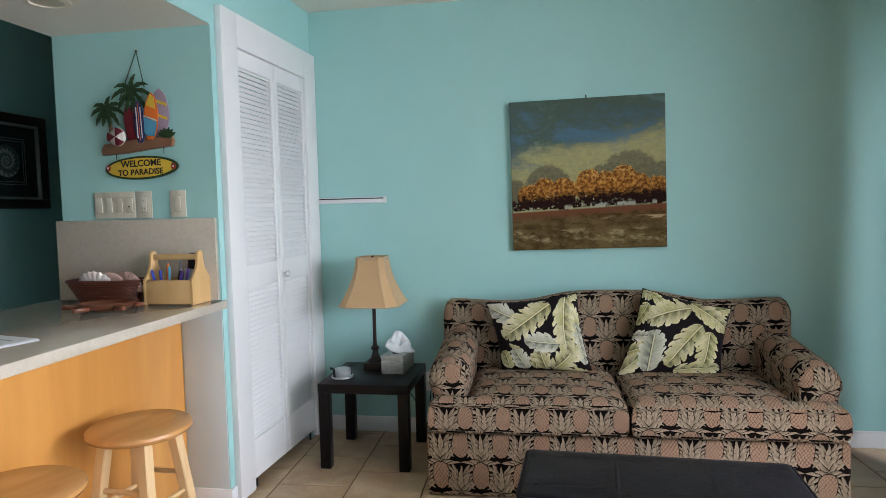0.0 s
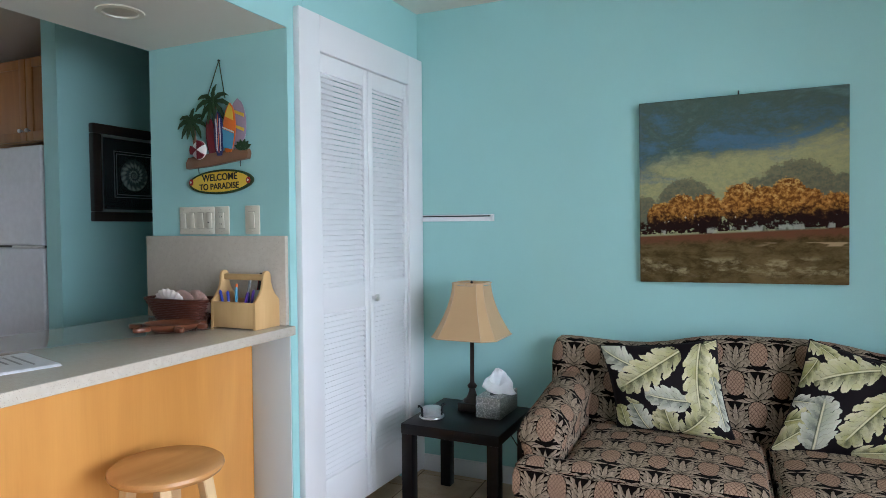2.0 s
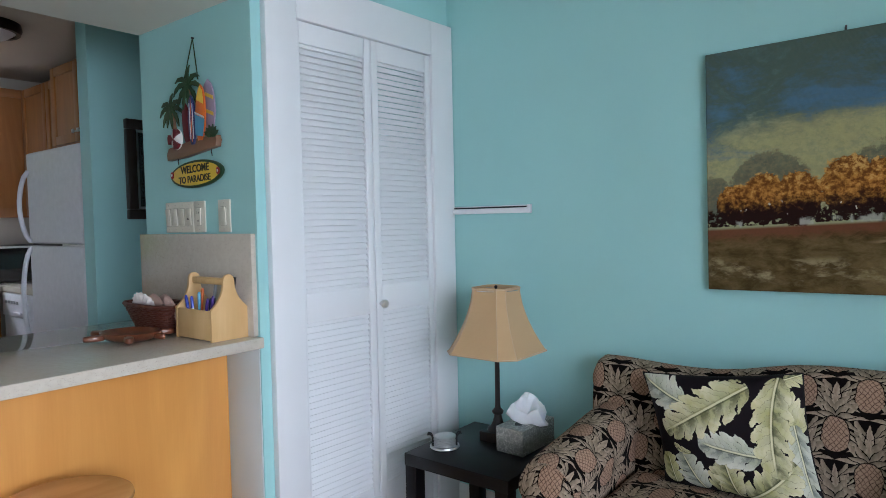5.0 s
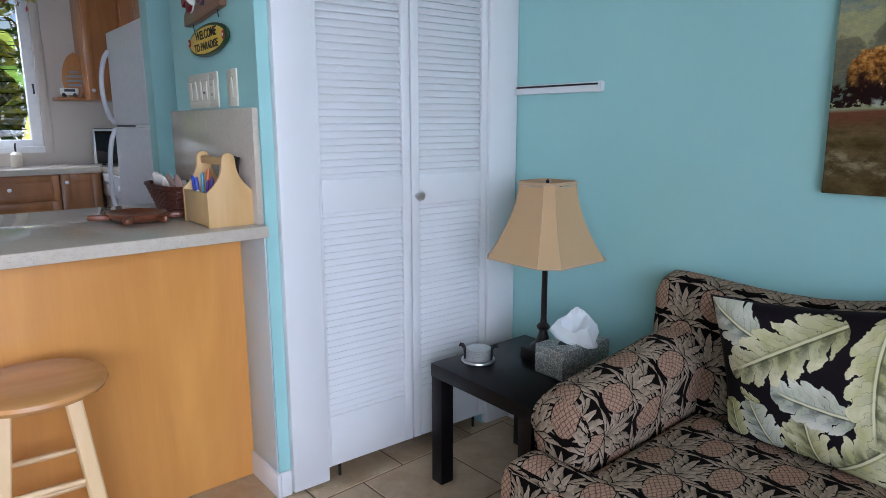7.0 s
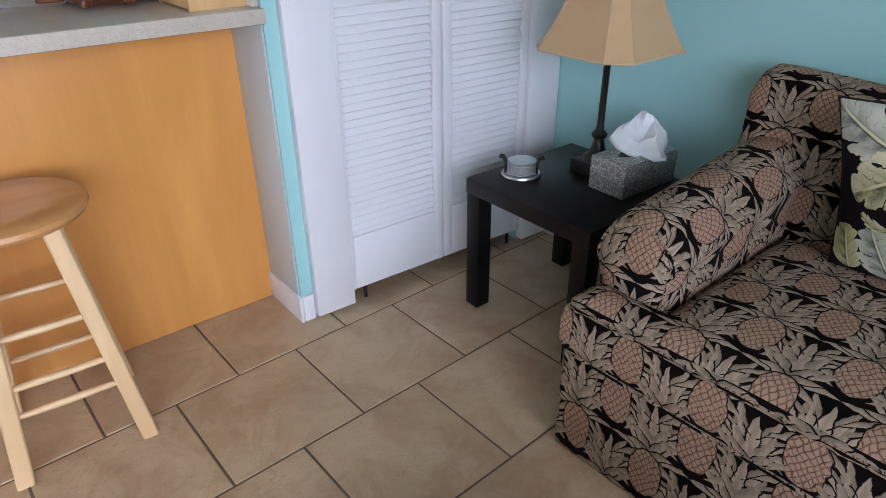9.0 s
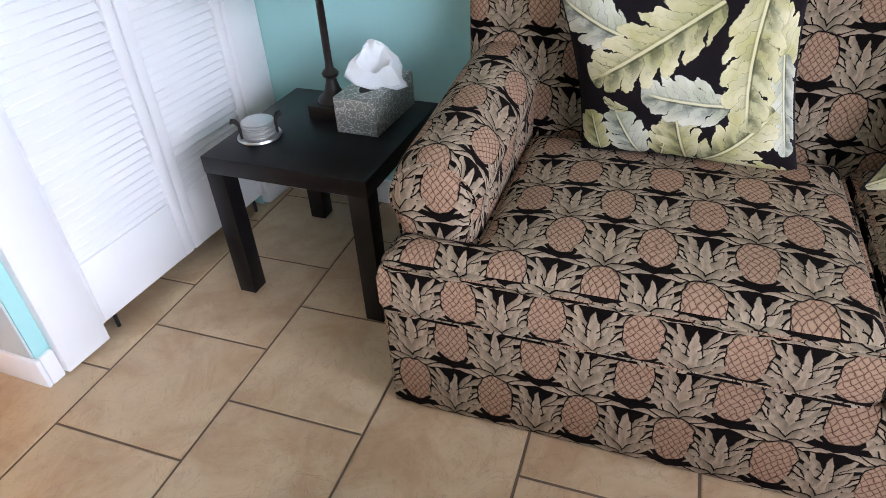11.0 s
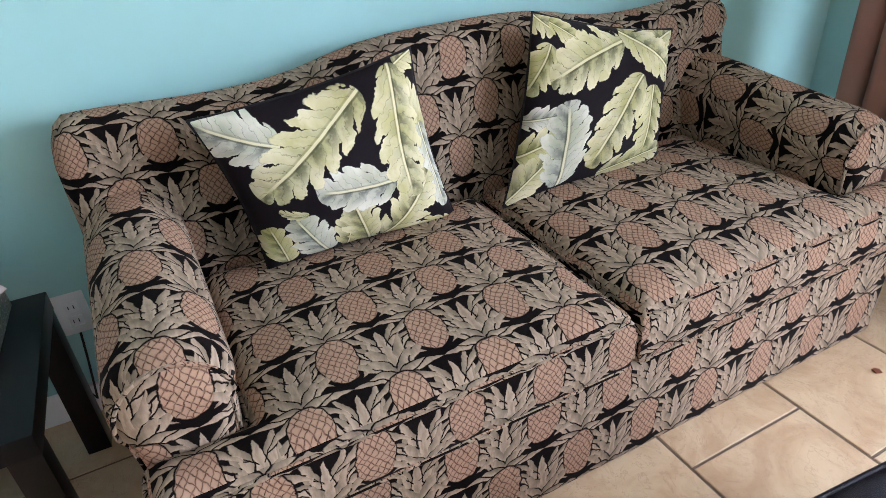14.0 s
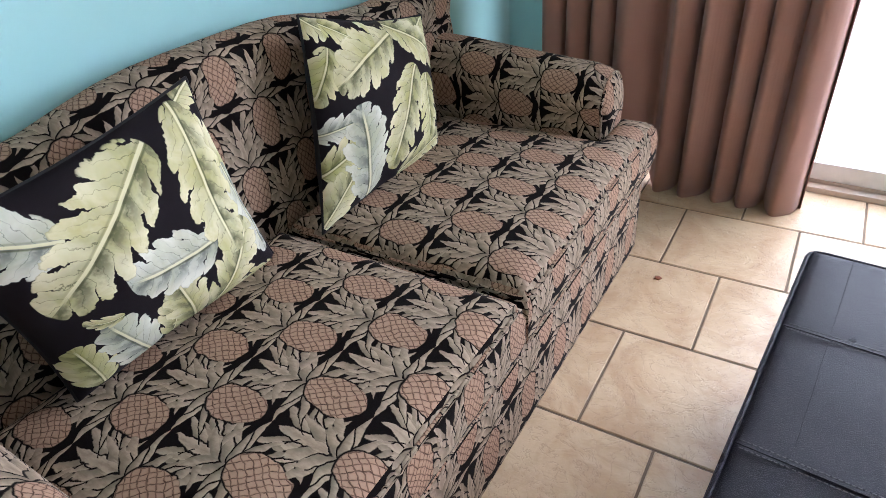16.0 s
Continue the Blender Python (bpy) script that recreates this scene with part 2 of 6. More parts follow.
def pineapple_fabric():
    """Woven upholstery: half-drop rows of pineapples with leafy crowns on a near-black ground (UV in metres, a fruit at the origin)."""
    p = Paint("pineapple_tapestry", 0.85)
    uv = p.coords("UV")
    u, v, _ = p.xyz(uv)
    sway = p.noise(uv, 17.0, 2)
    u = u + (sway - 0.5) * 0.022 + (p.noise(uv, 85.0, 2) - 0.5) * 0.007
    v = v + (p.noise(uv, 21.0, 2, 0.5, 0.7) - 0.5) * 0.018
    body = leaf = shine = None
    # blades, back to front: heading from upright, length, half width, droop, foot. First the rosette beside the fruit, then its crown
    rosette = ((62, 0.080, 0.0125, 0.30, -0.040), (40, 0.098, 0.0140, 0.16, -0.044), (19, 0.104, 0.0135, 0.06, -0.046), (84, 0.060, 0.0110, 0.45, -0.036), (0, 0.088, 0.0130, 0.0, -0.050), (33, 0.058, 0.0105, 0.15, -0.050))
    crown = ((17, 0.112, 0.0130, 0.06, 0.038), (38, 0.098, 0.0135, 0.20, 0.040), (60, 0.082, 0.0130, 0.42, 0.038), (84, 0.066, 0.0115, 0.60, 0.036),
             (0, 0.094, 0.0120, 0.0, 0.042), (28, 0.070, 0.0120, 0.16, 0.042), (55, 0.054, 0.0105, 0.35, 0.042))
    for du, dv in ((0.0, 0.0), (0.08675, 0.126)):
        x = (u + du).wrap(-0.08675, 0.08675)
        y = (v + dv).wrap(-0.088, 0.164)
        ax = x.abs()
        bx, by = x / 0.0350, (y + 0.003) / 0.052
        oval = (bx.abs().pow(2.3) + by.abs().pow(2.4)).step(1.08, 0.94)
        fans = oval * 0.0
        tone = oval * 0.0
        for row, (head, length, half, droop, foot) in [(0, q) for q in rosette] + [(1, q) for q in crown]:
            aside = ax if row else 0.08675 - ax
            ca, sa = math.cos(radians(head)), math.sin(radians(head))
            yy = y - foot
            s = (aside * sa + yy * ca) / length
            t = aside * ca - yy * sa - s * s.abs() * (droop * length)
            mid = s.max(0.0).min(1.0)
            gap = mid.pow(0.45) * (1.0 - mid).pow(0.78) * (half * 2.0) - t.abs()
            inside = gap.step(-0.0023, -0.0012)
            face = gap.step(0.0001, 0.0022)
            fans = fans * (1.0 - inside) + face
            tone = tone * (1.0 - inside) + inside * (0.45 - t / half * 0.75 + (1.0 - s) * 0.35)
        # a tiny fruit beside the crown's tip
        tx, ty = (x + 0.030) / 0.010, (y - 0.137) / 0.012
        tiny = (tx * tx + ty * ty).step(1.0, 0.7)
        fans = fans * (1.0 - (bx.abs().pow(2.3) + by.abs().pow(2.4)).step(1.26, 1.12)) * (1.0 - (tx * tx + ty * ty).step(1.7, 1.4)) + tiny * 0.85
        if body is None:
            body, leaf, shine = oval, fans, tone
        else:
            shine = tone * (fans - leaf).step(0.0, 0.1) + shine * (leaf - fans).step(-0.1, 0.0)
            leaf, body = leaf.max(fans), body.max(oval)
    a = ((u + v * 0.80) * 222.0).sin().abs()
    b = ((u - v * 0.80) * 222.0).sin().abs()
    lozenge = a.min(b)
    seam = lozenge.step(0.40, 0.10) * body
    leaf = leaf * (1.0 - body)
    fade = p.noise(uv, 3.5, 3)
    thread = p.noise(p.scaled(uv, 1, 0.3, 1), 900.0, 2)
    streak = p.noise(p.scaled(uv, 1.0, 0.35, 1), 150.0, 3).step(0.36, 0.72)
    green = p.mix(fade, (0.400, 0.306, 0.218), (0.512, 0.394, 0.294))
    green = p.mix(shine.max(0.0).min(1.0) * 0.75, green, (0.13, 0.105, 0.072))
    green = p.mix(streak * 0.42, green, (0.13, 0.10, 0.068))
    pink = p.mix(p.noise(uv, 60.0, 3), (0.290, 0.176, 0.116), (0.41, 0.257, 0.177))
    pink = p.mix(lozenge.step(0.3, 0.9) * 0.35, pink, (0.42, 0.30, 0.21))
    ground = (0.005, 0.0032, 0.0032)
    c = p.mix(leaf, ground, green)
    c = p.mix(body, c, pink)
    c = p.mix(seam * (0.55 + streak * 0.40), c, (0.050, 0.026, 0.018))
    c = p.mix(thread * 0.10, c, (0.02, 0.014, 0.012))
    p.color(c)
    p.bump(leaf * 0.6 + body * 0.8 - seam * 0.8 + thread * 0.35, 0.5, 0.0016)
    p.set(Specular_IOR_Level=0.06)
    return p.mat


PINEAPPLE = pineapple_fabric()


def leaf_print(name, leaves):
    """Printed cotton: overlapping split banana leaves on black. A leaf is its base, heading, length, half width, tone and bend (UV in metres)."""
    p = Paint(name, 0.8)
    uv = p.coords("UV")
    u, v, _ = p.xyz(uv)
    ragged = p.noise(uv, 34.0, 3) - 0.5
    wash = p.noise(uv, 12.0, 4, 0.6, 0.8).step(0.3, 0.7)
    grain = p.noise(uv, 75.0, 3).step(0.35, 0.7)
    c = (0.009, 0.006, 0.008)
    for x0, y0, head, length, half, tone, bend in leaves:
        ca, sa = math.cos(radians(head)), math.sin(radians(head))
        dx, dy = u - x0, v - y0
        s = (dx * ca + dy * sa) / length
        t = dy * ca - dx * sa - (s * (1.0 - s)) * bend
        at = t.abs() / (half * 1.13)
        mid = s.max(0.0).min(1.0)
        outline = (mid.pow(0.45) * (1.0 - mid).pow(0.42)) * 1.78
        side = t.step(-0.001, 0.001)
        coarse = s * (2.6 + length * 11.0) - at * 1.25 + side * 0.45 + ragged * 1.1
        teeth = coarse.wrap(0.0, 1.0)
        lobe = (teeth.pow(1.4) * 3.14159).sin().max(0.001).pow(0.42)
        depth = p.noise(uv, 21.0, 1).step(0.38, 0.62)
        edge = outline * (0.98 - (1.0 - lobe) * (0.20 + depth * 0.52)) * (1.0 + ragged * 0.35)
        inside = (edge - at).step(0.0, 0.025) * s.step(0.0, 0.01) * s.step(1.0, 0.99)
        cleft = (teeth - 0.5).abs().step(0.455, 0.492) * (0.15 + at.step(0.25, 0.9) * 0.7) * depth
        vein = (coarse * 2.0).wrap(0.0, 1.0).step(0.90, 0.99) * at.step(1.0, 0.1)
        rib = at.step(0.050, 0.028) * s.step(0.97, 0.80)
        crease = (at - 0.075).abs().step(0.05, 0.0) * s.step(0.95, 0.7)
        streaks = (coarse * 6.0 + grain * 1.4).sin() * 0.5 + 0.5
        shadow = at.step(0.85, 0.04) * (0.35 + side * 0.60) * (0.35 + streaks * 0.65)
        if tone == 0:
            lo, hi, dim = (0.43, 0.40, 0.14), (0.73, 0.68, 0.47), (0.10, 0.105, 0.05)
        elif tone == 1:
            lo, hi, dim = (0.42, 0.43, 0.28), (0.72, 0.71, 0.62), (0.13, 0.15, 0.13)
        else:
            lo, hi, dim = (0.40, 0.38, 0.12), (0.72, 0.67, 0.42), (0.12, 0.125, 0.04)
        col = p.mix((wash * 0.62 + at * 0.42 + streaks * 0.12).min(1.0), lo, hi)
        col = p.mix(shadow.min(1.0), col, dim)
        col = p.mix(vein * 0.75, col, dim)
        col = p.mix(cleft, col, (0.045, 0.045, 0.025))
        col = p.mix((edge - at).step(0.055, 0.0) * 0.55, col, dim)
        col = p.mix(crease * (0.35 + side * 0.4), col, (0.07, 0.08, 0.035))
        col = p.mix(rib * 0.85, col, (0.70, 0.66, 0.42))
        c = p.mix(inside, c, col)
    o = p.coords()
    p.color(c)
    p.bump(p.noise(o, 700.0, 2) + p.noise(o, 16.0, 3) * 4.0, 0.25, 0.001)
    p.set(Specular_IOR_Level=0.15)
    return p.mat


PRINT_A = leaf_print("banana_leaf_print_straight", [
    (-0.190, -0.180, 100, 0.110, 0.035, 2, 0),
    (0.220, -0.190, -172, 0.170, 0.034, 2, 0),
    (-0.100, -0.185, 112, 0.140, 0.048, 1, 0.01),
    (-0.055, -0.185, 78, 0.110, 0.036, 0, 0),
    (-0.120, -0.055, 160, 0.060, 0.012, 0, 0.03),
    (0.215, 0.030, 108, 0.130, 0.045, 0, 0.02),
    (0.185, 0.180, 10, 0.070, 0.030, 0, 0),
    (0.205, 0.060, -88, 0.210, 0.034, 1, 0.01),
    (0.000, -0.190, 97, 0.135, 0.050, 0, 0.01),
    (0.030, -0.185, 40, 0.215, 0.056, 0, -0.02),
    (0.100, -0.035, 172, 0.190, 0.056, 1, 0.03),
    (-0.110, 0.110, 150, 0.145, 0.062, 1, 0.02),
    (0.090, 0.168, -150, 0.335, 0.066, 0, -0.02),
    (0.172, 0.188, -98, 0.285, 0.058, 0, -0.04),
])
PRINT_B = leaf_print("banana_leaf_print_turned", [
    (-0.249, 0.204, -30, 0.077, 0.032, 0, 0),
    (-0.195, 0.186, -21, 0.085, 0.026, 2, 0),
    (-0.195, 0.140, -113, 0.117, 0.036, 2, 0.01),
    (-0.240, -0.021, 6, 0.090, 0.027, 1, 0),
    (-0.235, -0.095, 19, 0.110, 0.040, 2, 0.01),
    (-0.235, -0.190, 48, 0.110, 0.046, 0, 0),
    (0.010, -0.180, 10, 0.220, 0.040, 0, 0.01),
    (0.092, 0.150, 18, 0.160, 0.044, 0, 0),
    (0.020, 0.190, -28, 0.260, 0.052, 0, 0.03),
    (0.146, 0.050, -92, 0.200, 0.056, 2, 0.03),
    (0.025, 0.165, -154, 0.240, 0.064, 0, -0.03),
    (0.100, 0.080, -119, 0.270, 0.066, 0, -0.03),
    (-0.104, -0.185, 98, 0.210, 0.066, 1, 0.02),
])


def landscape_print():
    """An autumn landscape in oils: storm-blue sky, a yellow break, orange trees, dark brown field (UV 0 to 1)."""
    p = Paint("autumn_landscape_canvas", 0.7)
    p.set(Specular_IOR_Level=0.05)
    uv = p.coords("UV")
    x, y, _ = p.xyz(uv)
    wide = p.scaled(uv, 1.0, 2.2, 1.0, radians(-14))
    cloud = p.noise(wide, 2.4, 9, 0.66, 0.9)
    daub = p.noise(p.scaled(uv, 0.55, 1.0, 1.0, radians(-10)), 26.0, 6, 0.72, 0.4)
    fine = p.noise(uv, 90.0, 3)
    sky_c = p.mix((cloud + daub * 0.4 + y * 0.35).step(0.78, 1.05), (0.020, 0.150, 0.27), (0.016, 0.098, 0.105))
    sky_c = p.mix((cloud * 0.9 + (x - 0.5).abs() * 0.15 + daub * 0.2).step(0.62, 0.8), sky_c, (0.06, 0.19, 0.22))
    rise = y - x * 0.20 - (cloud - 0.5) * 0.42 - (daub - 0.5) * 0.1
    glow = rise.step(0.68, 0.50)
    sky_c = p.mix(glow * (0.75 + daub * 0.3), sky_c, p.mix(daub, (0.28, 0.32, 0.17), (0.47, 0.45, 0.21)))
    # far grey-green trees, then the orange ones with dark feet
    lift = y - x * 0.034
    clump = p.noise(uv, 13.0, 9, 0.74)
    leafy = p.noise(uv, 42.0, 5, 0.7)
    def crowns(ellipses, ragged):
        best = None
        for cx, cy, rx, ry in ellipses:
            ex, ey = (x - cx) / (rx * 1.05), (lift - cy - 0.016) / (ry * 1.16)
            r = 1.0 - (ex * ex + ey * ey).sqrt()
            best = r if best is None else best.max(r)
        return best + (clump - 0.5) * ragged + (leafy - 0.5) * ragged * 0.9
    far = crowns(((0.24, 0.40, 0.15, 0.125), (0.03, 0.36, 0.07, 0.09), (0.77, 0.41, 0.21, 0.165), (0.60, 0.38, 0.12, 0.125), (0.98, 0.38, 0.10, 0.12)), 0.55)
    c = p.mix(far.step(-0.03, 0.10) * 0.85, sky_c, p.mix(daub, (0.045, 0.062, 0.058), (0.15, 0.17, 0.12)))
    near = crowns(((0.12, 0.335, 0.085, 0.075), (0.22, 0.355, 0.085, 0.09), (0.34, 0.345, 0.085, 0.10), (0.51, 0.385, 0.085, 0.105), (0.62, 0.375, 0.08, 0.09),
                   (0.73, 0.395, 0.095, 0.10), (0.82, 0.355, 0.08, 0.085), (0.94, 0.325, 0.08, 0.085)), 0.62)
    thicket = near.max((lift - 0.315).step(0.03, -0.02) * lift.step(0.262, 0.272) * (0.12 + (leafy - 0.5) * 1.9))
    lit = (lift - 0.347 + (clump - 0.5) * 0.16 + (leafy - 0.5) * 0.10).step(-0.025, 0.05)
    fire = p.mix(lit, (0.020, 0.008, 0.007), p.mix(leafy.step(0.40, 0.62), (0.15, 0.052, 0.012), (0.50, 0.23, 0.045)))
    fire = p.mix((leafy + clump * 0.4 + (lift - 0.38)).step(0.80, 0.92) * lit * 0.8, fire, (0.62, 0.37, 0.11))
    c = p.mix(thicket.step(-0.02, 0.07), c, fire)
    flecks = p.noise(p.scaled(uv, 1, 0.6, 1), 48.0, 2).step(0.69, 0.71) * lift.step(0.285, 0.30) * lift.step(0.37, 0.34)
    c = p.mix(flecks, c, (0.58, 0.55, 0.46))
    pool = p.noise(p.scaled(uv, 1, 0.25, 1), 9.0, 3).step(0.53, 0.58) * lift.step(0.252, 0.262) * (lift + (leafy - 0.5) * 0.05).step(0.290, 0.276)
    c = p.mix(pool * 0.75, c, (0.40, 0.42, 0.36))
    field = lift.step(0.262, 0.248)
    land = p.mix((cloud * 0.5 + daub * 0.5).step(0.35, 0.65), (0.060, 0.036, 0.012), (0.17, 0.12, 0.050))
    land = p.mix((lift + (daub - 0.5) * 0.1).step(0.19, 0.24), land, (0.16, 0.06, 0.03))
    pale = p.noise(p.scaled(uv, 1, 2.4, 1), 5.0, 5, 0.6).step(0.47, 0.60) * ((y - 0.085) / 0.065).abs().step(1.0, 0.4) * daub.step(0.35, 0.6)
    land = p.mix(pale * 0.85, land, (0.36, 0.30, 0.17))
    strip = p.noise(p.scaled(uv, 1, 4.0, 1), 6.0, 3).step(0.5, 0.6) * ((y - 0.205) / 0.014).abs().step(1.0, 0.5) * x.step(0.55, 0.7)
    land = p.mix(strip, land, (0.42, 0.30, 0.17))
    c = p.mix(field, c, land)
    c = p.mix((fine - 0.4) * 0.25, c, (0.02, 0.02, 0.02))
    p.color(c)
    x2, y2, _ = p.xyz(uv)
    p.bump(daub + (x2 * 1500.0).sin() * 0.12 + (y2 * 1500.0).sin() * 0.12, 0.35, 0.002)
    return p.mat


LANDSCAPE = landscape_print()


def shell_print():
    """A pale nautilus spiral on black (UV -1 to 1)."""
    p = Paint("nautilus_print", 0.4)
    uv = p.coords("UV")
    x, y, _ = p.xyz(uv)
    r = (x * x + y * y).sqrt()
    ang = x.atan2(y)
    arms = (r.max(0.02).op("LOGARITHM", 2.718) * 7.0 + ang).sin()
    ribs = (ang * 16.0 + r * 9.0).sin()
    c = p.mix((arms * 0.6 + ribs * 0.4).step(-0.4, 0.9), (0.12, 0.16, 0.16), (0.70, 0.76, 0.70))
    c = p.mix(r.step(0.86, 0.80), (0.008, 0.008, 0.009), c)
    p.color(c)
    return p.mat


NAUTILUS = shell_print()


def floral_card():
    """Silver-grey card with a white sprig pattern, for the tissue box."""
    p = Paint("silver_floral_card", 0.35, 0.2)
    o = p.coords()
    q = p.cells(p.scaled(o, 1, 1, 1.6, radians(35)), 95.0).step(0.34, 0.22)
    stem = p.cells(o, 42.0, "DISTANCE_TO_EDGE").step(0.06, 0.02)
    p.color(p.mix(q.max(stem * 0.6), (0.26, 0.28, 0.27), (0.66, 0.68, 0.66)))
    return p.mat


FLORAL = floral_card()


def foliage_material(name, a, b):
    p = Paint(name, 0.5)
    r = Val(p.tree, p.tree.nodes.new("ShaderNodeNewGeometry").outputs["Random Per Island"])
    p.color(p.mix(r, a, b)).set(Specular_IOR_Level=0.15)
    return p.mat


FOLIAGE = foliage_material("garden_leaves", (0.07, 0.16, 0.02), (0.42, 0.40, 0.05))

# ---- mesh helpers ----


def mesh_of(name, bm, mat, smooth=True):
    me = bpy.data.meshes.new(name)
    bmesh.ops.recalc_face_normals(bm, faces=bm.faces)
    for f in bm.faces:
        f.smooth = smooth
    bm.to_mesh(me)
    bm.free()
    if smooth:
        me.set_sharp_from_angle(angle=radians(42))
    me.materials.append(mat)
    return me


def part(name, bm, mat, parent=None, label="", smooth=True):
    ob = new(name, mesh_of(name, bm, mat, smooth))
    if parent is not None:
        ob.parent = parent
    return tagged(ob, label)


def piece(name, me, parent, m):
    ob = new(name, me)
    ob.parent = parent
    ob.matrix_local = m
    return ob


def thing(name, label, category, m=None, group="", kind=""):
    ob = new(name)
    ob.empty_display_size = 0.1
    if m is not None:
        ob.matrix_world = m
    return tagged(ob, label, category, group, kind)


def structure(name, bm, mat, label="", smooth=False):
    ob = part(name, bm, mat, None, label, smooth)
    return tagged(ob, kind="structure")


def box(x0, x1, y0, y1, z0, z1, bevel=0.0, seg=2, bm=None):
    """A block between two corners, its edges rounded by bevel; added to bm where one is given."""
    tmp = bmesh.new()
    m = Matrix.Translation(((x0 + x1) / 2, (y0 + y1) / 2, (z0 + z1) / 2)) @ Matrix.Diagonal((x1 - x0, y1 - y0, z1 - z0, 1))
    bmesh.ops.create_cube(tmp, size=1, matrix=m)
    if bevel:
        bmesh.ops.bevel(tmp, geom=list(tmp.edges), offset=bevel, segments=seg, affect="EDGES", profile=0.5)
    return joined(bm, tmp)


def joined(bm, tmp, m=None):
    if m is not None:
        bmesh.ops.transform(tmp, matrix=m, verts=tmp.verts)
    if bm is None:
        return tmp
    me = bpy.data.meshes.new("tmp")
    tmp.to_mesh(me)
    tmp.free()
    bm.from_mesh(me)
    bpy.data.meshes.remove(me)
    return bm


def lathe(profile, seg=32, bm=None, m=None):
    """A turned shape from (radius, height) pairs."""
    tmp = bmesh.new()
    rings = []
    for r, z in profile:
        if r < 1e-5:
            rings.append([tmp.verts.new((0, 0, z))])
        else:
            rings.append([tmp.verts.new((r * math.cos(2 * math.pi * i / seg), r * math.sin(2 * math.pi * i / seg), z)) for i in range(seg)])
    for a, b in zip(rings, rings[1:]):
        for i in range(seg):
            j = (i + 1) % seg
            if len(a) == 1 and len(b) > 1:
                tmp.faces.new((a[0], b[i], b[j]))
            elif len(b) == 1 and len(a) > 1:
                tmp.faces.new((a[i], b[0], a[j]))
            elif len(a) > 1:
                tmp.faces.new((a[i], b[i], b[j], a[j]))
    return joined(bm, tmp, m)


def tube(points, radius, seg=8, closed=False, bm=None, radii=None):
    """A round rod along points."""
    tmp = bmesh.new()
    pts = [Vector(p) for p in points]
    n = len(pts)
    rings, side = [], None
    for i, p in enumerate(pts):
        a = pts[(i - 1) % n] if closed or i > 0 else p
        b = pts[(i + 1) % n] if closed or i < n - 1 else p
        d = (b - a).normalized()
        if side is None:
            side = d.orthogonal().normalized()
        side = (side - d * side.dot(d)).normalized()
        up = d.cross(side)
        r = radii[i] if radii else radius
        rings.append([tmp.verts.new(p + (side * math.cos(t) + up * math.sin(t)) * r) for t in (2 * math.pi * k / seg for k in range(seg))])
    for i in range(n if closed else n - 1):
        a, b = rings[i], rings[(i + 1) % n]
        for k in range(seg):
            tmp.faces.new((a[k], a[(k + 1) % seg], b[(k + 1) % seg], b[k]))
    if not closed:
        tmp.faces.new(rings[0][::-1])
        tmp.faces.new(rings[-1])
    return joined(bm, tmp)


def prism(outline, z0, z1, bevel=0.0, bm=None, m=None):
    """A plate of that outline (x, y), z0 to z1 thick, its rims rounded."""
    tmp = bmesh.new()
    vs = [tmp.verts.new((x, y, z0)) for x, y in outline]
    f = tmp.faces.new(vs)
    out = bmesh.ops.extrude_face_region(tmp, geom=[f])
    bmesh.ops.translate(tmp, vec=(0, 0, z1 - z0), verts=[v for v in out["geom"] if isinstance(v, bmesh.types.BMVert)])
    if bevel:
        rims = [e for e in tmp.edges if abs(e.verts[0].co.z - e.verts[1].co.z) < 1e-6]
        bmesh.ops.bevel(tmp, geom=rims, offset=bevel, segments=2, affect="EDGES", profile=0.5)
    return joined(bm, tmp, m)


def loft(sections, closed_ring=True, cap=True, uv=None):
    """Skin over rings of equal count. uv: function of (section, ring) giving metres."""
    bm = bmesh.new()
    layer = bm.loops.layers.uv.new("UVMap")
    rings = [[bm.verts.new(p) for p in s] for s in sections]
    n = len(rings[0])
    for i, (a, b) in enumerate(zip(rings, rings[1:])):
        for k in range(n if closed_ring else n - 1):
            j = (k + 1) % n
            f = bm.faces.new((a[k], a[j], b[j], b[k]))
            if uv:
                for loop, (q, w) in zip(f.loops, ((i, k), (i, k + 1), (i + 1, k + 1), (i + 1, k))):
                    loop[layer].uv = uv(q, w)
    if cap:
        bm.faces.new(rings[0][::-1])
        bm.faces.new(rings[-1])
    return bm


def box_uv(bm):
    """UV in metres from the side that each face looks to."""
    layer = bm.loops.layers.uv.verify()
    bm.normal_update()
    for f in bm.faces:
        a = [abs(c) for c in f.normal]
        for loop in f.loops:
            x, y, z = loop.vert.co
            if a[2] >= a[0] and a[2] >= a[1]:
                q = (x, y)
            elif a[1] >= a[0]:
                q = (x, z)
            else:
                q = (y, z)
            loop[layer].uv = q
    return bm


def woven(bm, top=(0, 0, 1, 1), front=(0, 0, 1, 1), side=(0, 0, 1, 1)):
    """UV in metres for the sofa's cloth: origin and stretch of the pattern on tops (x, y), fronts (x, z) and ends (y, z)."""
    layer = bm.loops.layers.uv.verify()
    bm.normal_update()
    for f in bm.faces:
        a = [abs(c) for c in f.normal]
        for loop in f.loops:
            x, y, z = loop.vert.co
            if a[2] >= a[0] and a[2] >= a[1]:
                p, q, o = x, y, top
            elif a[1] >= a[0]:
                p, q, o = x, z, front
            else:
                p, q, o = y, z, side
            loop[layer].uv = ((p - o[0]) * o[2], (q - o[1]) * o[3])
    return bm


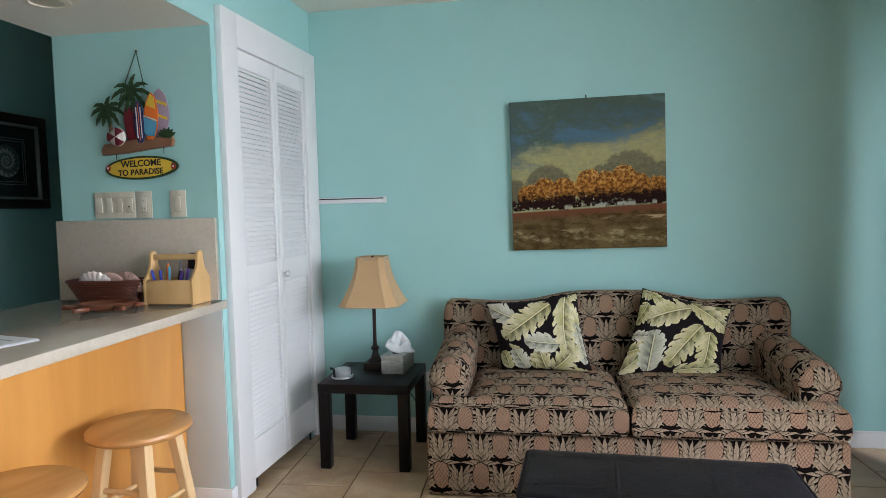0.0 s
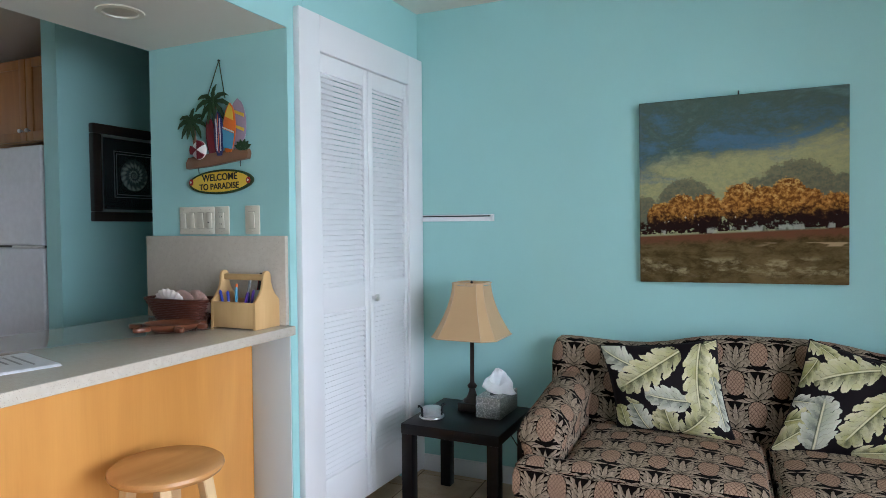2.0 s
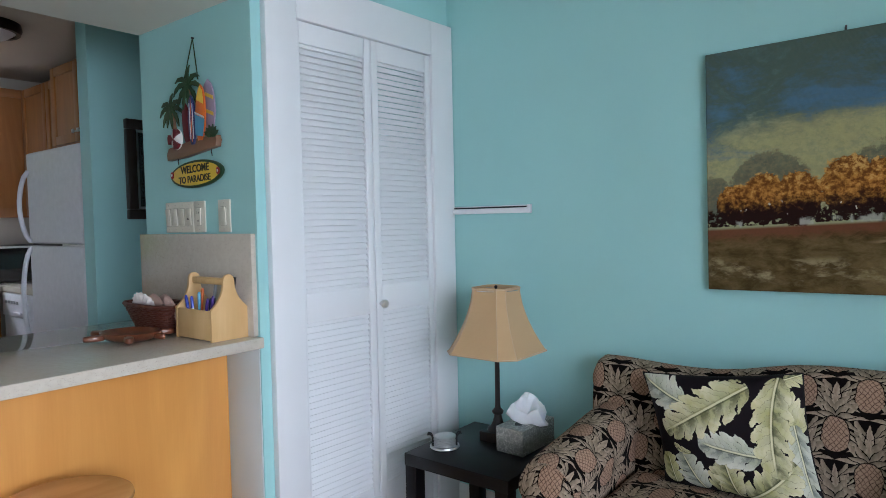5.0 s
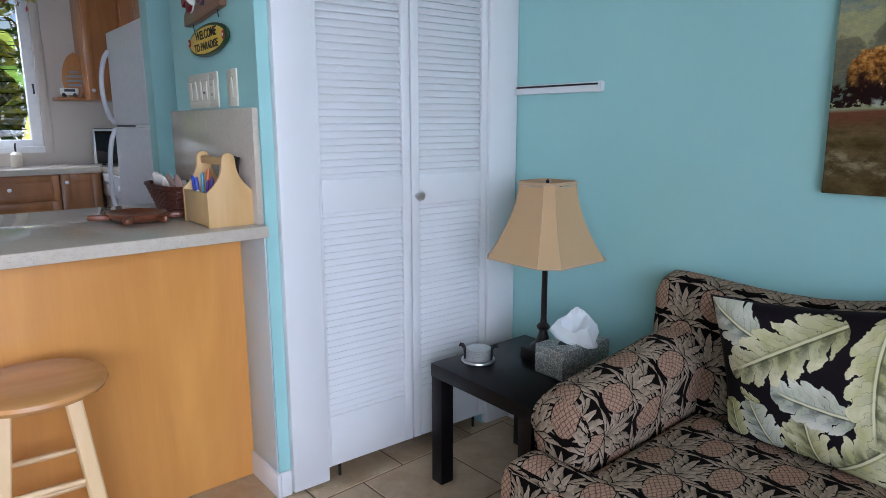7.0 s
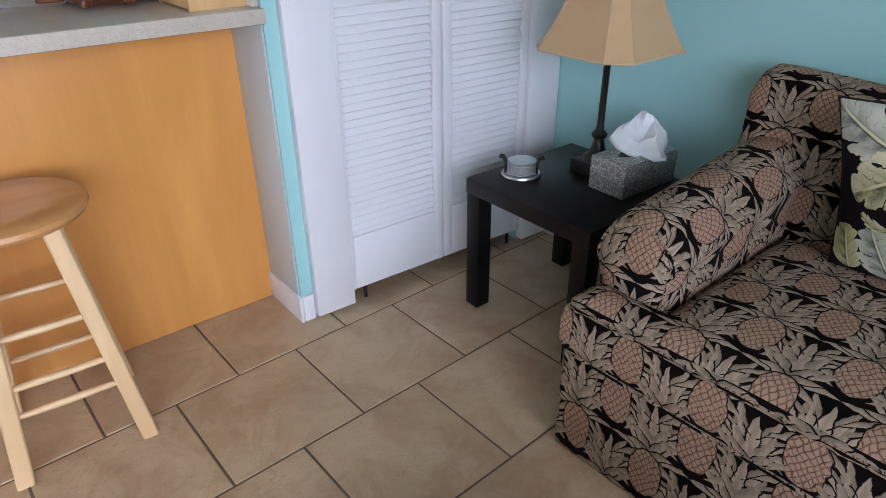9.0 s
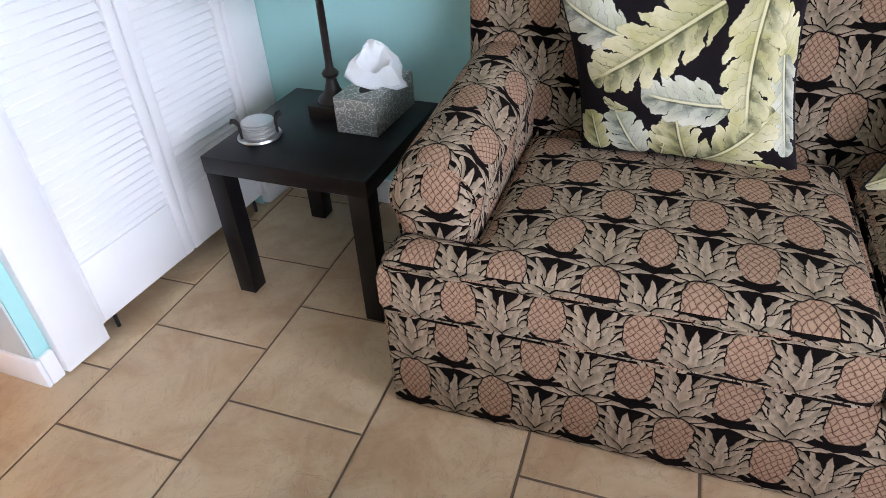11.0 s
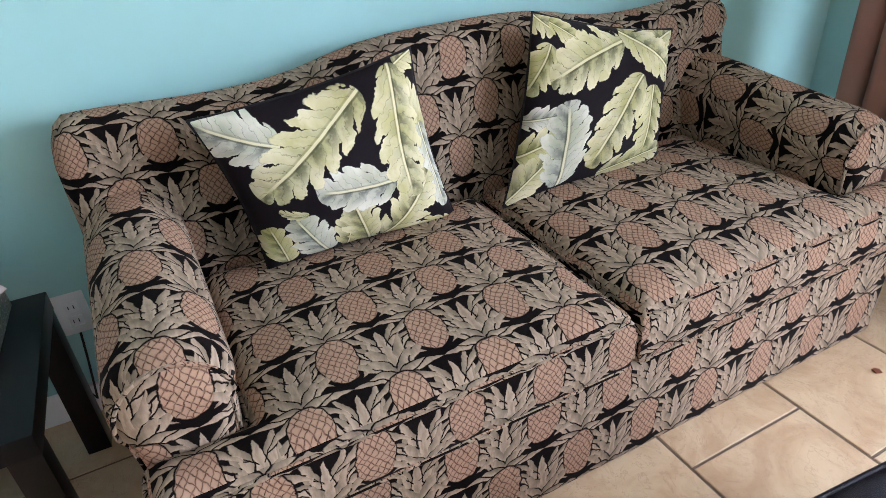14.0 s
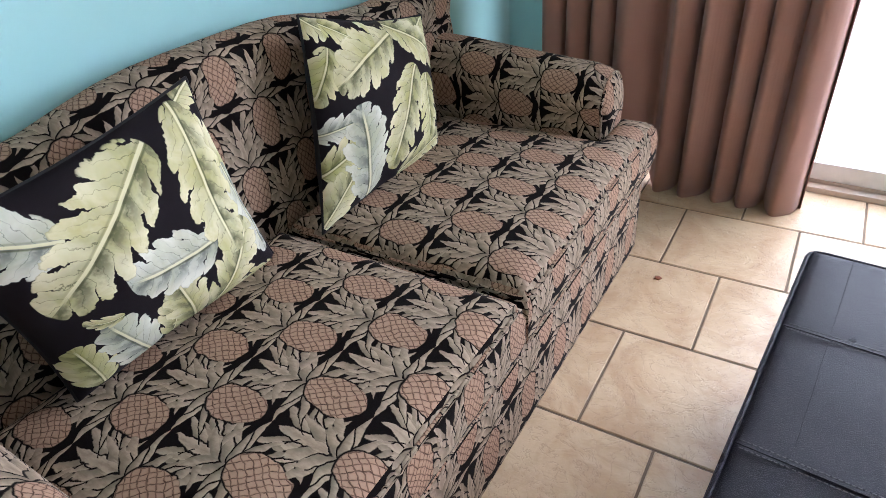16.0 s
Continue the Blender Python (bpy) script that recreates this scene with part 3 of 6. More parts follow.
def cut_wall(name, fixed, axis, thick, u0, u1, z0, z1, holes, mat):
    """A wall at fixed along axis (thick may be negative), u0 to u1 long, with openings (u0, u1, z0, z1) through it."""
    us = sorted({u0, u1, *[h[0] for h in holes], *[h[1] for h in holes]})
    zs = sorted({z0, z1, *[h[2] for h in holes], *[h[3] for h in holes]})
    bm = bmesh.new()
    lo, hi = sorted((fixed, fixed + thick))
    for a, b in zip(us, us[1:]):
        for c, d in zip(zs, zs[1:]):
            if any(h[0] <= a and b <= h[1] and h[2] <= c and d <= h[3] for h in holes):
                continue
            box(*((lo, hi, a, b) if axis == "x" else (a, b, lo, hi)), c, d, bm=bm)
    bmesh.ops.remove_doubles(bm, verts=bm.verts, dist=1e-5)
    inner = [f for f in bm.faces if sum(1 for g in bm.faces if g is not f and (g.calc_center_median() - f.calc_center_median()).length < 1e-5)]
    bmesh.ops.delete(bm, geom=inner, context="FACES")
    return structure(name, bm, mat)


# ---- the shell of the place ----
WALL_N, STUB, CLOSET, CEIL, EAST = 3.868, 2.813, -1.387, 2.503, 1.93

cut_wall("wall_north", WALL_N, "y", 0.12, CLOSET, EAST + 0.15, 0, CEIL, [], AQUA)
cut_wall("wall_east", EAST, "x", 0.15, -2.6, WALL_N, 0, CEIL, [(-0.95, 3.42, 0.0, 2.12)], AQUA)
cut_wall("wall_south", -2.6, "y", -0.12, -5.3, EAST + 0.15, 0, CEIL, [], AQUA)
# the closet front stands a little out of square
SKEW = pose(CLOSET, STUB + 0.05, 0, 0, 0, -2.6) @ pose(-CLOSET, -STUB - 0.05, 0)
cut_wall("wall_closet_front", CLOSET, "x", -0.10, STUB + 0.1, WALL_N + 0.12, 0, CEIL, [(2.985, 3.725, 0.0, 2.095)], AQUA).matrix_world = SKEW
structure("wall_closet_end", box(-2.158, CLOSET, STUB, STUB + 0.1, 0, CEIL), AQUA)
structure("wall_closet_back", box(-2.158, -2.06, STUB + 0.1, 5.0, 0, CEIL), AQUA)
structure("wall_closet_inside", box(-2.06, CLOSET - 0.1, WALL_N, WALL_N + 0.1, 0, CEIL), AQUA)
structure("wall_partition", box(-3.155, -3.035, 2.975, 5.0, 0, CEIL), AQUA)
structure("wall_hall_end", box(-3.155, -2.06, 5.0, 5.1, 0, CEIL), AQUA)
structure("wall_kitchen_back", box(-5.15, -3.155, 3.62, 3.74, 0, CEIL), CREAM)
cut_wall("wall_kitchen_west", -5.15, "x", -0.15, -2.6, 3.74, 0, CEIL, [(1.5, 2.76, 1.10, 2.15)], CREAM)
structure("ceiling", box(CLOSET - 0.02, EAST + 0.15, -2.72, WALL_N + 0.12, CEIL, CEIL + 0.12), CEILING)
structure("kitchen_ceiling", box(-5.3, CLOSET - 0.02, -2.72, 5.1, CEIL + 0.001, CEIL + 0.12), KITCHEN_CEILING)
structure("soffit", box(-2.158, CLOSET, -2.6, STUB, 2.148, CEIL), CEILING)
structure("soffit_face", box(CLOSET, CLOSET + 0.004, -2.6, STUB, 2.148, CEIL), AQUA)

floor = structure("floor", box(-5.3, EAST + 0.15, -2.72, 5.1, -0.14, -0.003), GROUT, "beige stone-look tiles laid in staggered rows")
ground = structure("ground", box(-400, 400, -400, 400, -0.4, -0.2), CONCRETE)
tagged(part("patio", box(EAST + 0.15, 6.0, -4, 6, -0.2, -0.03, 0.01), CONCRETE), "sunlit concrete patio slab outside the glass door", "patio", kind="structure")

# baseboards, butted at the corners
def board(name, x0, x1, y0, y1, high=0.092):
    structure(name, box(x0, x1, y0, y1, 0.0, high, 0.005), WHITE, "white painted baseboard", True)

board("baseboard", CLOSET + 0.034, EAST, WALL_N - 0.014, WALL_N)
board("baseboard", -1.60, CLOSET + 0.014, STUB - 0.014, STUB)
board("baseboard", CLOSET, CLOSET + 0.014, STUB, 2.852)
board("baseboard", EAST - 0.014, EAST, 3.50, WALL_N - 0.014)

# ---- closet: casing and two louvred bifold leaves ----
FACE = CLOSET + 0.032
casing = thing("closet_casing", "wide white painted wooden casing round the closet doors", "door casing", SKEW, kind="structure")
part("side_board", box(CLOSET, FACE, 2.853, 2.988, 0.012, 2.245, 0.004), WHITE, casing)
part("side_board", box(CLOSET, FACE, 3.722, 3.866, 0.012, 2.245, 0.004), WHITE, casing)
part("head_board", box(CLOSET, FACE, 2.988, 3.722, 2.092, 2.245, 0.004), WHITE, casing)
part("stop", box(CLOSET - 0.06, CLOSET - 0.001, 2.972, 2.984, 0.0, 2.095), WHITE, casing)
part("stop", box(CLOSET - 0.06, CLOSET - 0.001, 3.726, 3.738, 0.0, 2.095), WHITE, casing)
part("threshold_shadow_board", box(CLOSET - 0.55, CLOSET - 0.5, 2.95, 3.78, 0.0, 2.2), WHITE, casing)


def slat_mesh(length):
    """One louvre blade, tilted, with rounded edges."""
    bm = box(-0.0028, 0.0028, -length / 2, length / 2, -0.0145, 0.0145, 0.002, 1)
    bmesh.ops.rotate(bm, verts=bm.verts, cent=(0, 0, 0), matrix=Matrix.Rotation(radians(-32), 3, "Y"))
    return mesh_of("louvre_slat", bm, WHITE)


def bifold(y0, y1, left, right, knob):
    door = thing("louvred_door", "white louvred bifold closet door, closed", "door", SKEW @ pose(CLOSET + 0.006, (y0 + y1) / 2, 0.055), "closet doors")
    w, t, high = y1 - y0, 0.028, 2.035
    a, b = -w / 2 + left, w / 2 - right
    part("stile", box(-t / 2, t / 2, -w / 2, a, 0, high, 0.003), WHITE, door)
    part("stile", box(-t / 2, t / 2, b, w / 2, 0, high, 0.003), WHITE, door)
    for z0, z1 in ((0.0, 0.19), (0.915, 1.03), (1.955, high)):
        part("rail", box(-t / 2 + 0.001, t / 2 - 0.001, a, b, z0, z1, 0.003), WHITE, door)
    slat = slat_mesh(b - a)
    for lo, hi in ((0.182, 0.924), (1.022, 1.963)):
        n = int((hi - lo) / 0.0232)
        for i in range(n):
            piece("louvre_slat", slat, door, pose(0, (a + b) / 2, lo + (i + 0.5) * (hi - lo) / n))
    if knob:
        bm = lathe([(0.0, 0.0), (0.009, 0.0), (0.008, 0.012), (0.017, 0.02), (0.019, 0.027), (0.014, 0.034), (0, 0.036)], 20, m=pose(t / 2, -w / 2 + 0.022, 0.952, 0, 90, 0))
        part("knob", bm, STEEL, door, "small round chrome knob")
    part("pivot", lathe([(0, 0.0), (0.006, 0.0), (0.006, 0.05), (0, 0.05)], 10, m=pose(0, -w / 2 + 0.05 if not knob else w / 2 - 0.05, -0.05)), DARKSTEEL, door)


bifold(2.990, 3.357, 0.014, 0.034, False)
bifold(3.362, 3.720, 0.034, 0.030, True)

# ---- bar: panelled front, quartz top and splash ----
TOP = 0.951
bar = thing("breakfast_bar", "breakfast bar with maple-veneer front panels", "bar", pose(-1.588, 1.5, 0))
part("body", box(-0.53, -0.02, -1.3, 1.308, 0.0, 0.912), CABINET, bar)
for y0, y1 in ((-1.3, -0.42), (-0.418, 1.308)):
    part("panel", box(-0.02, 0.0, y0, y1, 0.002, 0.912, 0.0005, 1), MAPLE, bar, "honey-coloured maple veneer panel")
tagged(part("filler_panel", box(-1.586, CLOSET - 0.002, STUB - 0.007, STUB - 0.001, 0.094, 0.912, 0.0015), FILLER), "pale grey painted filler panel between bar and wall", "panel", kind="structure")
top = tagged(part("countertop", box(-2.22, -1.362, 0.15, STUB - 0.001, 0.913, TOP, 0.004), QUARTZ), "beige speckled quartz counter top of the breakfast bar", "countertop")
tagged(part("backsplash", box(-2.178, CLOSET - 0.008, STUB - 0.021, STUB - 0.001, TOP + 0.001, 1.315, 0.002), QUARTZ), "beige speckled quartz splash panel on the wall", "backsplash")

# ---- the sofa ----
SOFA = pose(0.385, 3.055, 0, 0, 0, 1.4)


def pad(outline, z0, z1, r, crown):
    """A stuffed cushion of right-angled outline: rounded rims, domed top. outline: rectangles (x0, x1, y0, y1)."""
    def axis(vals, lo, hi):
        out = set()
        for v in vals:
            for d in (0, 0.006, 0.016, 0.03, 0.05):
                out.update((v - d, v + d))
        k = lo
        while k < hi:
            out.add(k)
            k += 0.045
        s = sorted(v for v in out if lo - 1e-9 <= v <= hi + 1e-9)
        res = [s[0]]
        for v in s[1:]:
            if v - res[-1] > 0.004:
                res.append(v)
        res[-1] = hi
        return res
    xs = axis([q for o in outline for q in o[:2]], min(o[0] for o in outline), max(o[1] for o in outline))
    ys = axis([q for o in outline for q in o[2:]], min(o[2] for o in outline), max(o[3] for o in outline))
    inside = lambda x, y: any(o[0] <= x <= o[1] and o[2] <= y <= o[3] for o in outline)

    def depth(x, y):
        # distance to the rim: the largest square that still fits in one of the rectangles
        return max(0.0, max(min(x - o[0], o[1] - x, y - o[2], o[3] - y) for o in outline))
    bm = bmesh.new()
    made = {}

    def vert(i, j, up):
        if (i, j, up) not in made:
            x, y = xs[i], ys[j]
            d = depth(x, y)
            q = min(d, r)
            edge = r - math.sqrt(max(0, r * r - (r - q) ** 2))
            z = z1 - edge + crown * (1 - math.exp(-d * 9)) if up else z0 + edge
            z += 0.003 * noise.noise((x * 9, y * 9, 3.1)) if up else 0
            made[i, j, up] = bm.verts.new((x, y, z))
        return made[i, j, up]
    cells = {(i, j) for i in range(len(xs) - 1) for j in range(len(ys) - 1) if inside((xs[i] + xs[i + 1]) / 2, (ys[j] + ys[j + 1]) / 2)}
    for i, j in cells:
        bm.faces.new([vert(*q, True) for q in ((i, j), (i + 1, j), (i + 1, j + 1), (i, j + 1))])
        bm.faces.new([vert(*q, False) for q in ((i, j), (i, j + 1), (i + 1, j + 1), (i + 1, j))])
        for (di, dj), (p, q) in (((-1, 0), ((i, j + 1), (i, j))), ((1, 0), ((i + 1, j), (i + 1, j + 1))), ((0, -1), ((i, j), (i + 1, j))), ((0, 1), ((i + 1, j + 1), (i, j + 1)))):
            if (i + di, j + dj) not in cells:
                bm.faces.new((vert(*p, False), vert(*q, False), vert(*q, True), vert(*p, True)))
    return bm


def rim_path(corners, z, r=0.02):
    """A closed path round right-angled corners, each rounded by r."""
    out, n = [], len(corners)
    for i in range(n):
        p, a, b = Vector(corners[i]), Vector(corners[i - 1]), Vector(corners[(i + 1) % n])
        da, db = (a - p).normalized() * r, (b - p).normalized() * r
        for t in (0, 0.33, 0.67, 1):
            q = (p + da) * (1 - t) ** 2 + p * 2 * t * (1 - t) + (p + db) * t * t
            out.append((q.x, q.y, z))
    return out


def welt(path, radius=0.0048, closed=True):
    return box_uv(tube(path, radius, 7, closed))


def sofa():
    s = thing("sofa", "two-seat sofa in dark pineapple tapestry with rolled arms", "sofa", SOFA @ Matrix.Diagonal((0.99, 1, 1, 1)))
    part("skirt", woven(box(-0.920, 0.920, 0.002, 0.735, 0.005, 0.298, 0.016, 3), front=(-0.575, 0.255, 0.93, 0.85), side=(0.05, 0.255, 0.93, 0.85)), PINEAPPLE, s)
    for x, y in ((-0.86, 0.07), (0.86, 0.07), (-0.86, 0.68), (0.86, 0.68)):
        part("foot", lathe([(0, 0), (0.022, 0), (0.026, 0.006), (0, 0.006)], 14, m=pose(x, y, 0)), BLACKWOOD, s)
    # T cushions: their ears reach out before the arms
    for sign, top, front in ((-1, (-0.647, 0.0, 1, 1), (-0.647, 0.511, 1, 1)), (1, (0.078, 0.035, 0.985, 0.92), (0.078, 0.55, 0.985, 1))):
        a, b = sorted((sign * 0.006, sign * 0.735))
        e, f = sorted((sign * 0.70, sign * 0.905))
        c = part("seat_cushion", woven(pad([(a, b, -0.028, 0.60), (e, f, -0.028, 0.098), (min(a, e), max(b, f), -0.028, 0.098)], 0.300, 0.452, 0.044, 0.033), top, front, (0.03, 0.48, 1, 1)), PINEAPPLE, s)
        if sign < 0:
            ring = [(-0.905, -0.028), (-0.006, -0.028), (-0.006, 0.60), (-0.735, 0.60), (-0.735, 0.098), (-0.905, 0.098)]
        else:
            ring = [(0.006, -0.028), (0.905, -0.028), (0.905, 0.098), (0.735, 0.098), (0.735, 0.60), (0.006, 0.60)]
        inset = [(x - math.copysign(0.006, x - sign * 0.42), y + (0.006 if y < 0.05 else -0.006)) for x, y in ring]
        part("top_welt", welt(rim_path(inset, 0.4345, 0.03)), PINEAPPLE, c)
        part("bottom_welt", welt(rim_path(inset, 0.318, 0.03)), PINEAPPLE, c)
    # rolled arms, built as rings along the depth
    for sign in (-1, 1):
        rings, lengths = [], []
        stations = [(0.074, 0.25), (0.075, 0.56), (0.081, 0.76), (0.094, 0.89), (0.115, 0.965), (0.15, 1.0), (0.20, 1.0), (0.30, 1.0), (0.42, 1.0), (0.54, 1.0), (0.66, 1.0)]
        for y, k in stations:
            lift = 0.045 * min(1.0, max(0.0, (y - 0.10) / 0.5)) ** 1.2
            ring = []
            for i in range(33):
                t = i / 32
                if t < 0.22:
                    x, z = 0.083, 0.300 + (0.518 - 0.300) * t / 0.22
                elif t < 0.80:
                    w = math.pi * 1.08 * (t - 0.22) / 0.58 - 0.04
                    x, z = -0.006 + 0.101 * math.cos(w), 0.524 + lift + 0.100 * math.sin(w)
                else:
                    q = (t - 0.80) / 0.20
                    x, z = -0.098 + 0.012 * math.sin(q * 3.1), 0.508 + lift * (1 - q) - (0.508 - 0.300) * q
                cx, cz = -0.005, 0.46
                ring.append((sign * (-0.817 + cx + (x - cx) * k) * -1 if sign > 0 else (-0.817 + cx + (x - cx) * k), y, cz + (z - cz) * k))
            rings.append(ring)
        around = [0.0]
        for p, q in zip(rings[6], rings[6][1:]):
            around.append(around[-1] + (Vector(q) - Vector(p)).length)
        bm = loft(rings, True, True, lambda i, k: (around[k % 33] + 0.045, stations[i][0] + 0.03))
        layer = bm.loops.layers.uv.verify()
        for f in bm.faces:
            if len(f.verts) > 4 or all(v.co.y < 0.1 for v in f.verts):
                for loop in f.loops:
                    loop[layer].uv = (loop.vert.co.x + 0.02, loop.vert.co.z + 0.06)
        arm = part("arm", bm, PINEAPPLE, s)
        path = [(p[0], 0.093, p[2]) for p in rings[3][1:]]
        part("arm_welt", welt(path, 0.0042, False), PINEAPPLE, arm)
    # camel back: rings across the width
    rings, along = [], []
    xs = [-0.925, -0.924, -0.918, -0.905, -0.885, -0.85] + [-0.80 + 0.08 * i for i in range(21)] + [0.85, 0.885, 0.905, 0.918, 0.924, 0.925]
    for x in xs:
        a = abs(x)
        hump = 0.811 + 0.056 * math.exp(-((x - 0.01) / 0.365) ** 4 * 0.9) + 0.012 * min(1, max(0, (a - 0.62) / 0.2))
        d = 0.925 - a
        k = math.sqrt(max(0.02, 1 - (1 - min(1, d / 0.045)) ** 2))
        ring = []
        for i in range(29):
            t = i / 28
            if t < 0.38:
                q = t / 0.38
                y, z = 0.600 + 0.050 * q, 0.30 + (hump - 0.088 - 0.30) * q
                y += 0.012 * math.sin(q * math.pi) * -1
            elif t < 0.76:
                w = math.pi * 1.15 * (t - 0.38) / 0.38
                y, z = 0.712 - 0.078 * math.cos(w * 0.97 + 0.05), hump - 0.072 + 0.072 * math.sin(w)
            else:
                q = (t - 0.76) / 0.24
                y, z = 0.786 - 0.04 * q, (hump - 0.11) * (1 - q) + 0.25 * q
            cy, cz = 0.69, hump - 0.10
            ring.append((x, cy + (y - cy) * k, cz + (z - cz) * (k if z > cz else 1.0)))
        rings.append(ring)
    around = [0.0]
    for p, q in zip(rings[16], rings[16][1:]):
        around.append(around[-1] + (Vector(q) - Vector(p)).length)
    part("back", loft(rings, True, True, lambda i, k: (xs[i] + 0.03, around[k % 29] - 0.258)), PINEAPPLE, s)
    return s


sofa()


def pillow(label, m, wide, high, thick, mat, taper=0.0, lean=0.0, rise=0.0):
    """A plump square pillow: printed front, black back, pinched corners."""
    p = thing("throw_pillow", label, "pillow", m, "pillows on the sofa")
    n = 26
    grid = [math.sin((i / n - 0.5) * math.pi) for i in range(n + 1)]
    for name, side, paint in (("front_panel", -1, mat), ("back_panel", 1, BLACKCLOTH)):
        bm = bmesh.new()
        layer = bm.loops.layers.uv.new("UVMap")
        vs = []
        for u in grid:
            row = []
            for v in grid:
                puff = (max(0, 1 - abs(u) ** 2.6) * max(0, 1 - abs(v) ** 2.6)) ** 0.55
                x = wide / 2 * u * (1 - 0.075 * (1 - v * v)) * (1 + taper * v) + lean * high / 2 * v
                z = high / 2 * v * (1 - 0.075 * (1 - u * u)) + rise * u * (v + 1) / 2
                y = side * (thick / 2 * puff + 0.0008)
                y += side * 0.010 * puff * noise.noise((u * 2.2 + 5, v * 2.2, side))
                crease = 0.006 * noise.noise((u * 5, v * 5, 2.0 + wide)) * (1 - puff)
                row.append((bm.verts.new((x, y + crease, z)), (wide / 2 * u, high / 2 * v)))
            vs.append(row)
        for i in range(n):
            for j in range(n):
                q = (vs[i][j], vs[i + 1][j], vs[i + 1][j + 1], vs[i][j + 1])
                f = bm.faces.new([w[0] for w in q])
                for loop, w in zip(f.loops, q):
                    loop[layer].uv = w[1]
        part(name, bm, paint, p)
    rim = [(wide / 2 * u * (1 - 0.075 * (1 - v * v)) * (1 + taper * v) + lean * high / 2 * v, 0, high / 2 * v * (1 - 0.075 * (1 - u * u)) + rise * u * (v + 1) / 2) for u, v in
           [(g, -1) for g in grid] + [(1, g) for g in grid[1:]] + [(-g, 1) for g in grid[1:]] + [(-1, -g) for g in grid[1:-1]]]
    part("seam", tube(rim, 0.003, 6, True), BLACKCLOTH, p)


pillow("square throw pillow printed with pale banana leaves on black", pose(-0.014, 3.556, 0.656, -2.6, 1.9, 3.0), 0.47, 0.384, 0.15, PRINT_A, 0.0, -0.233, 0.034)
pillow("square throw pillow with turned banana-leaf print, leaning askew", pose(0.685, 3.582, 0.645, -11.8, 0.7, 1.2), 0.468, 0.398, 0.14, PRINT_B, -0.078, 0.254, -0.05)



# ---- side table and what stands on it ----
def side_table():
    t = thing("side_table", "square black-brown laminate side table beside the sofa", "table", pose(-0.903, 3.520, 0))
    part("tabletop", box(-0.238, 0.238, -0.238, 0.238, 0.398, 0.446, 0.0025), BLACKWOOD, t)
    for sx in (-1, 1):
        for sy in (-1, 1):
            part("leg", box(sx * 0.209 - 0.027, sx * 0.209 + 0.027, sy * 0.209 - 0.027, sy * 0.209 + 0.027, 0, 0.398, 0.002), BLACKWOOD, t)


side_table()


def table_lamp():
    lamp = thing("table_lamp", "table lamp with dark turned base and tan bell shade, off", "lamp", pose(-0.922, 3.615, 0.446))
    part("plinth", box(-0.056, 0.056, -0.056, 0.056, 0.0, 0.042, 0.004), BRONZE, lamp)
    part("stem", lathe([(0, 0.042), (0.045, 0.042), (0.042, 0.052), (0.03, 0.06), (0.022, 0.075), (0.016, 0.095), (0.0145, 0.105), (0.022, 0.112), (0.024, 0.12), (0.018, 0.128),
                        (0.012, 0.134), (0.0105, 0.15), (0.010, 0.34), (0.014, 0.345), (0.016, 0.352), (0.012, 0.36), (0.007, 0.364), (0.007, 0.40), (0.0, 0.40)], 24), BRONZE, lamp)
    part("harp", tube([(0.0, 0, 0.40), (0.035, 0, 0.45), (0.045, 0, 0.53), (0.02, 0, 0.605), (0, 0, 0.615), (-0.02, 0, 0.605), (-0.045, 0, 0.53), (-0.035, 0, 0.45), (0, 0, 0.40)], 0.002, 6), BRONZE, lamp)
    part("finial", lathe([(0, 0.61), (0.006, 0.612), (0.004, 0.622), (0.008, 0.63), (0, 0.638)], 12), BRONZE, lamp)
    # cut-cornered square bell
    def ring(half, z, cut=0.68):
        c = half * cut
        return [(-c, -half, z), (c, -half, z), (half, -c, z), (half, c, z), (c, half, z), (-c, half, z), (-half, c, z), (-half, -c, z)]
    def half_at(q):
        return 0.165 - 0.086 * (1 - (1 - q) ** 1.75)
    levels = [i / 14 for i in range(15)]
    outer = [ring(half_at(q), 0.366 + 0.264 * q) for q in levels]
    inner = [ring(half_at(q) - 0.002, 0.366 + 0.264 * q) for q in reversed(levels)]
    bm = loft(outer + inner + [outer[0]], True, False)
    bmesh.ops.remove_doubles(bm, verts=bm.verts, dist=1e-5)
    shade = part("shade", bm, LINEN, lamp, "tan cloth bell shade with cut corners", False)
    for z, half in ((0.368, half_at(0) + 0.001), (0.625, half_at(1) + 0.001)):
        part("binding", tube(ring(half, z), 0.0035, 6, True), BINDING, shade)
    for k in range(8):
        part("rib_seam", tube([outer[i][k] for i in range(15)], 0.0016, 5), BINDING, shade)
    part("shade_ring", tube([(0.09 * math.cos(a), 0.09 * math.sin(a), 0.618) for a in [i * math.pi / 12 for i in range(24)]], 0.0018, 5, True), MIRRORCHROME, shade)
    part("shade_ring", tube([(-0.09, 0, 0.618), (0.09, 0, 0.618)], 0.0018, 5), MIRRORCHROME, shade)


table_lamp()

cord = tagged(part("lamp_cord", tube([(-0.925, 3.66, 0.45), (-0.92, 3.72, 0.452), (-0.90, 3.765, 0.43), (-0.80, 3.80, 0.30), (-0.70, 3.82, 0.14), (-0.68, 3.835, 0.06), (-0.66, 3.83, 0.20), (-0.655, 3.846, 0.262)], 0.003, 6), RUBBER),
              "thin black lamp cord hanging behind the side table", "cord")


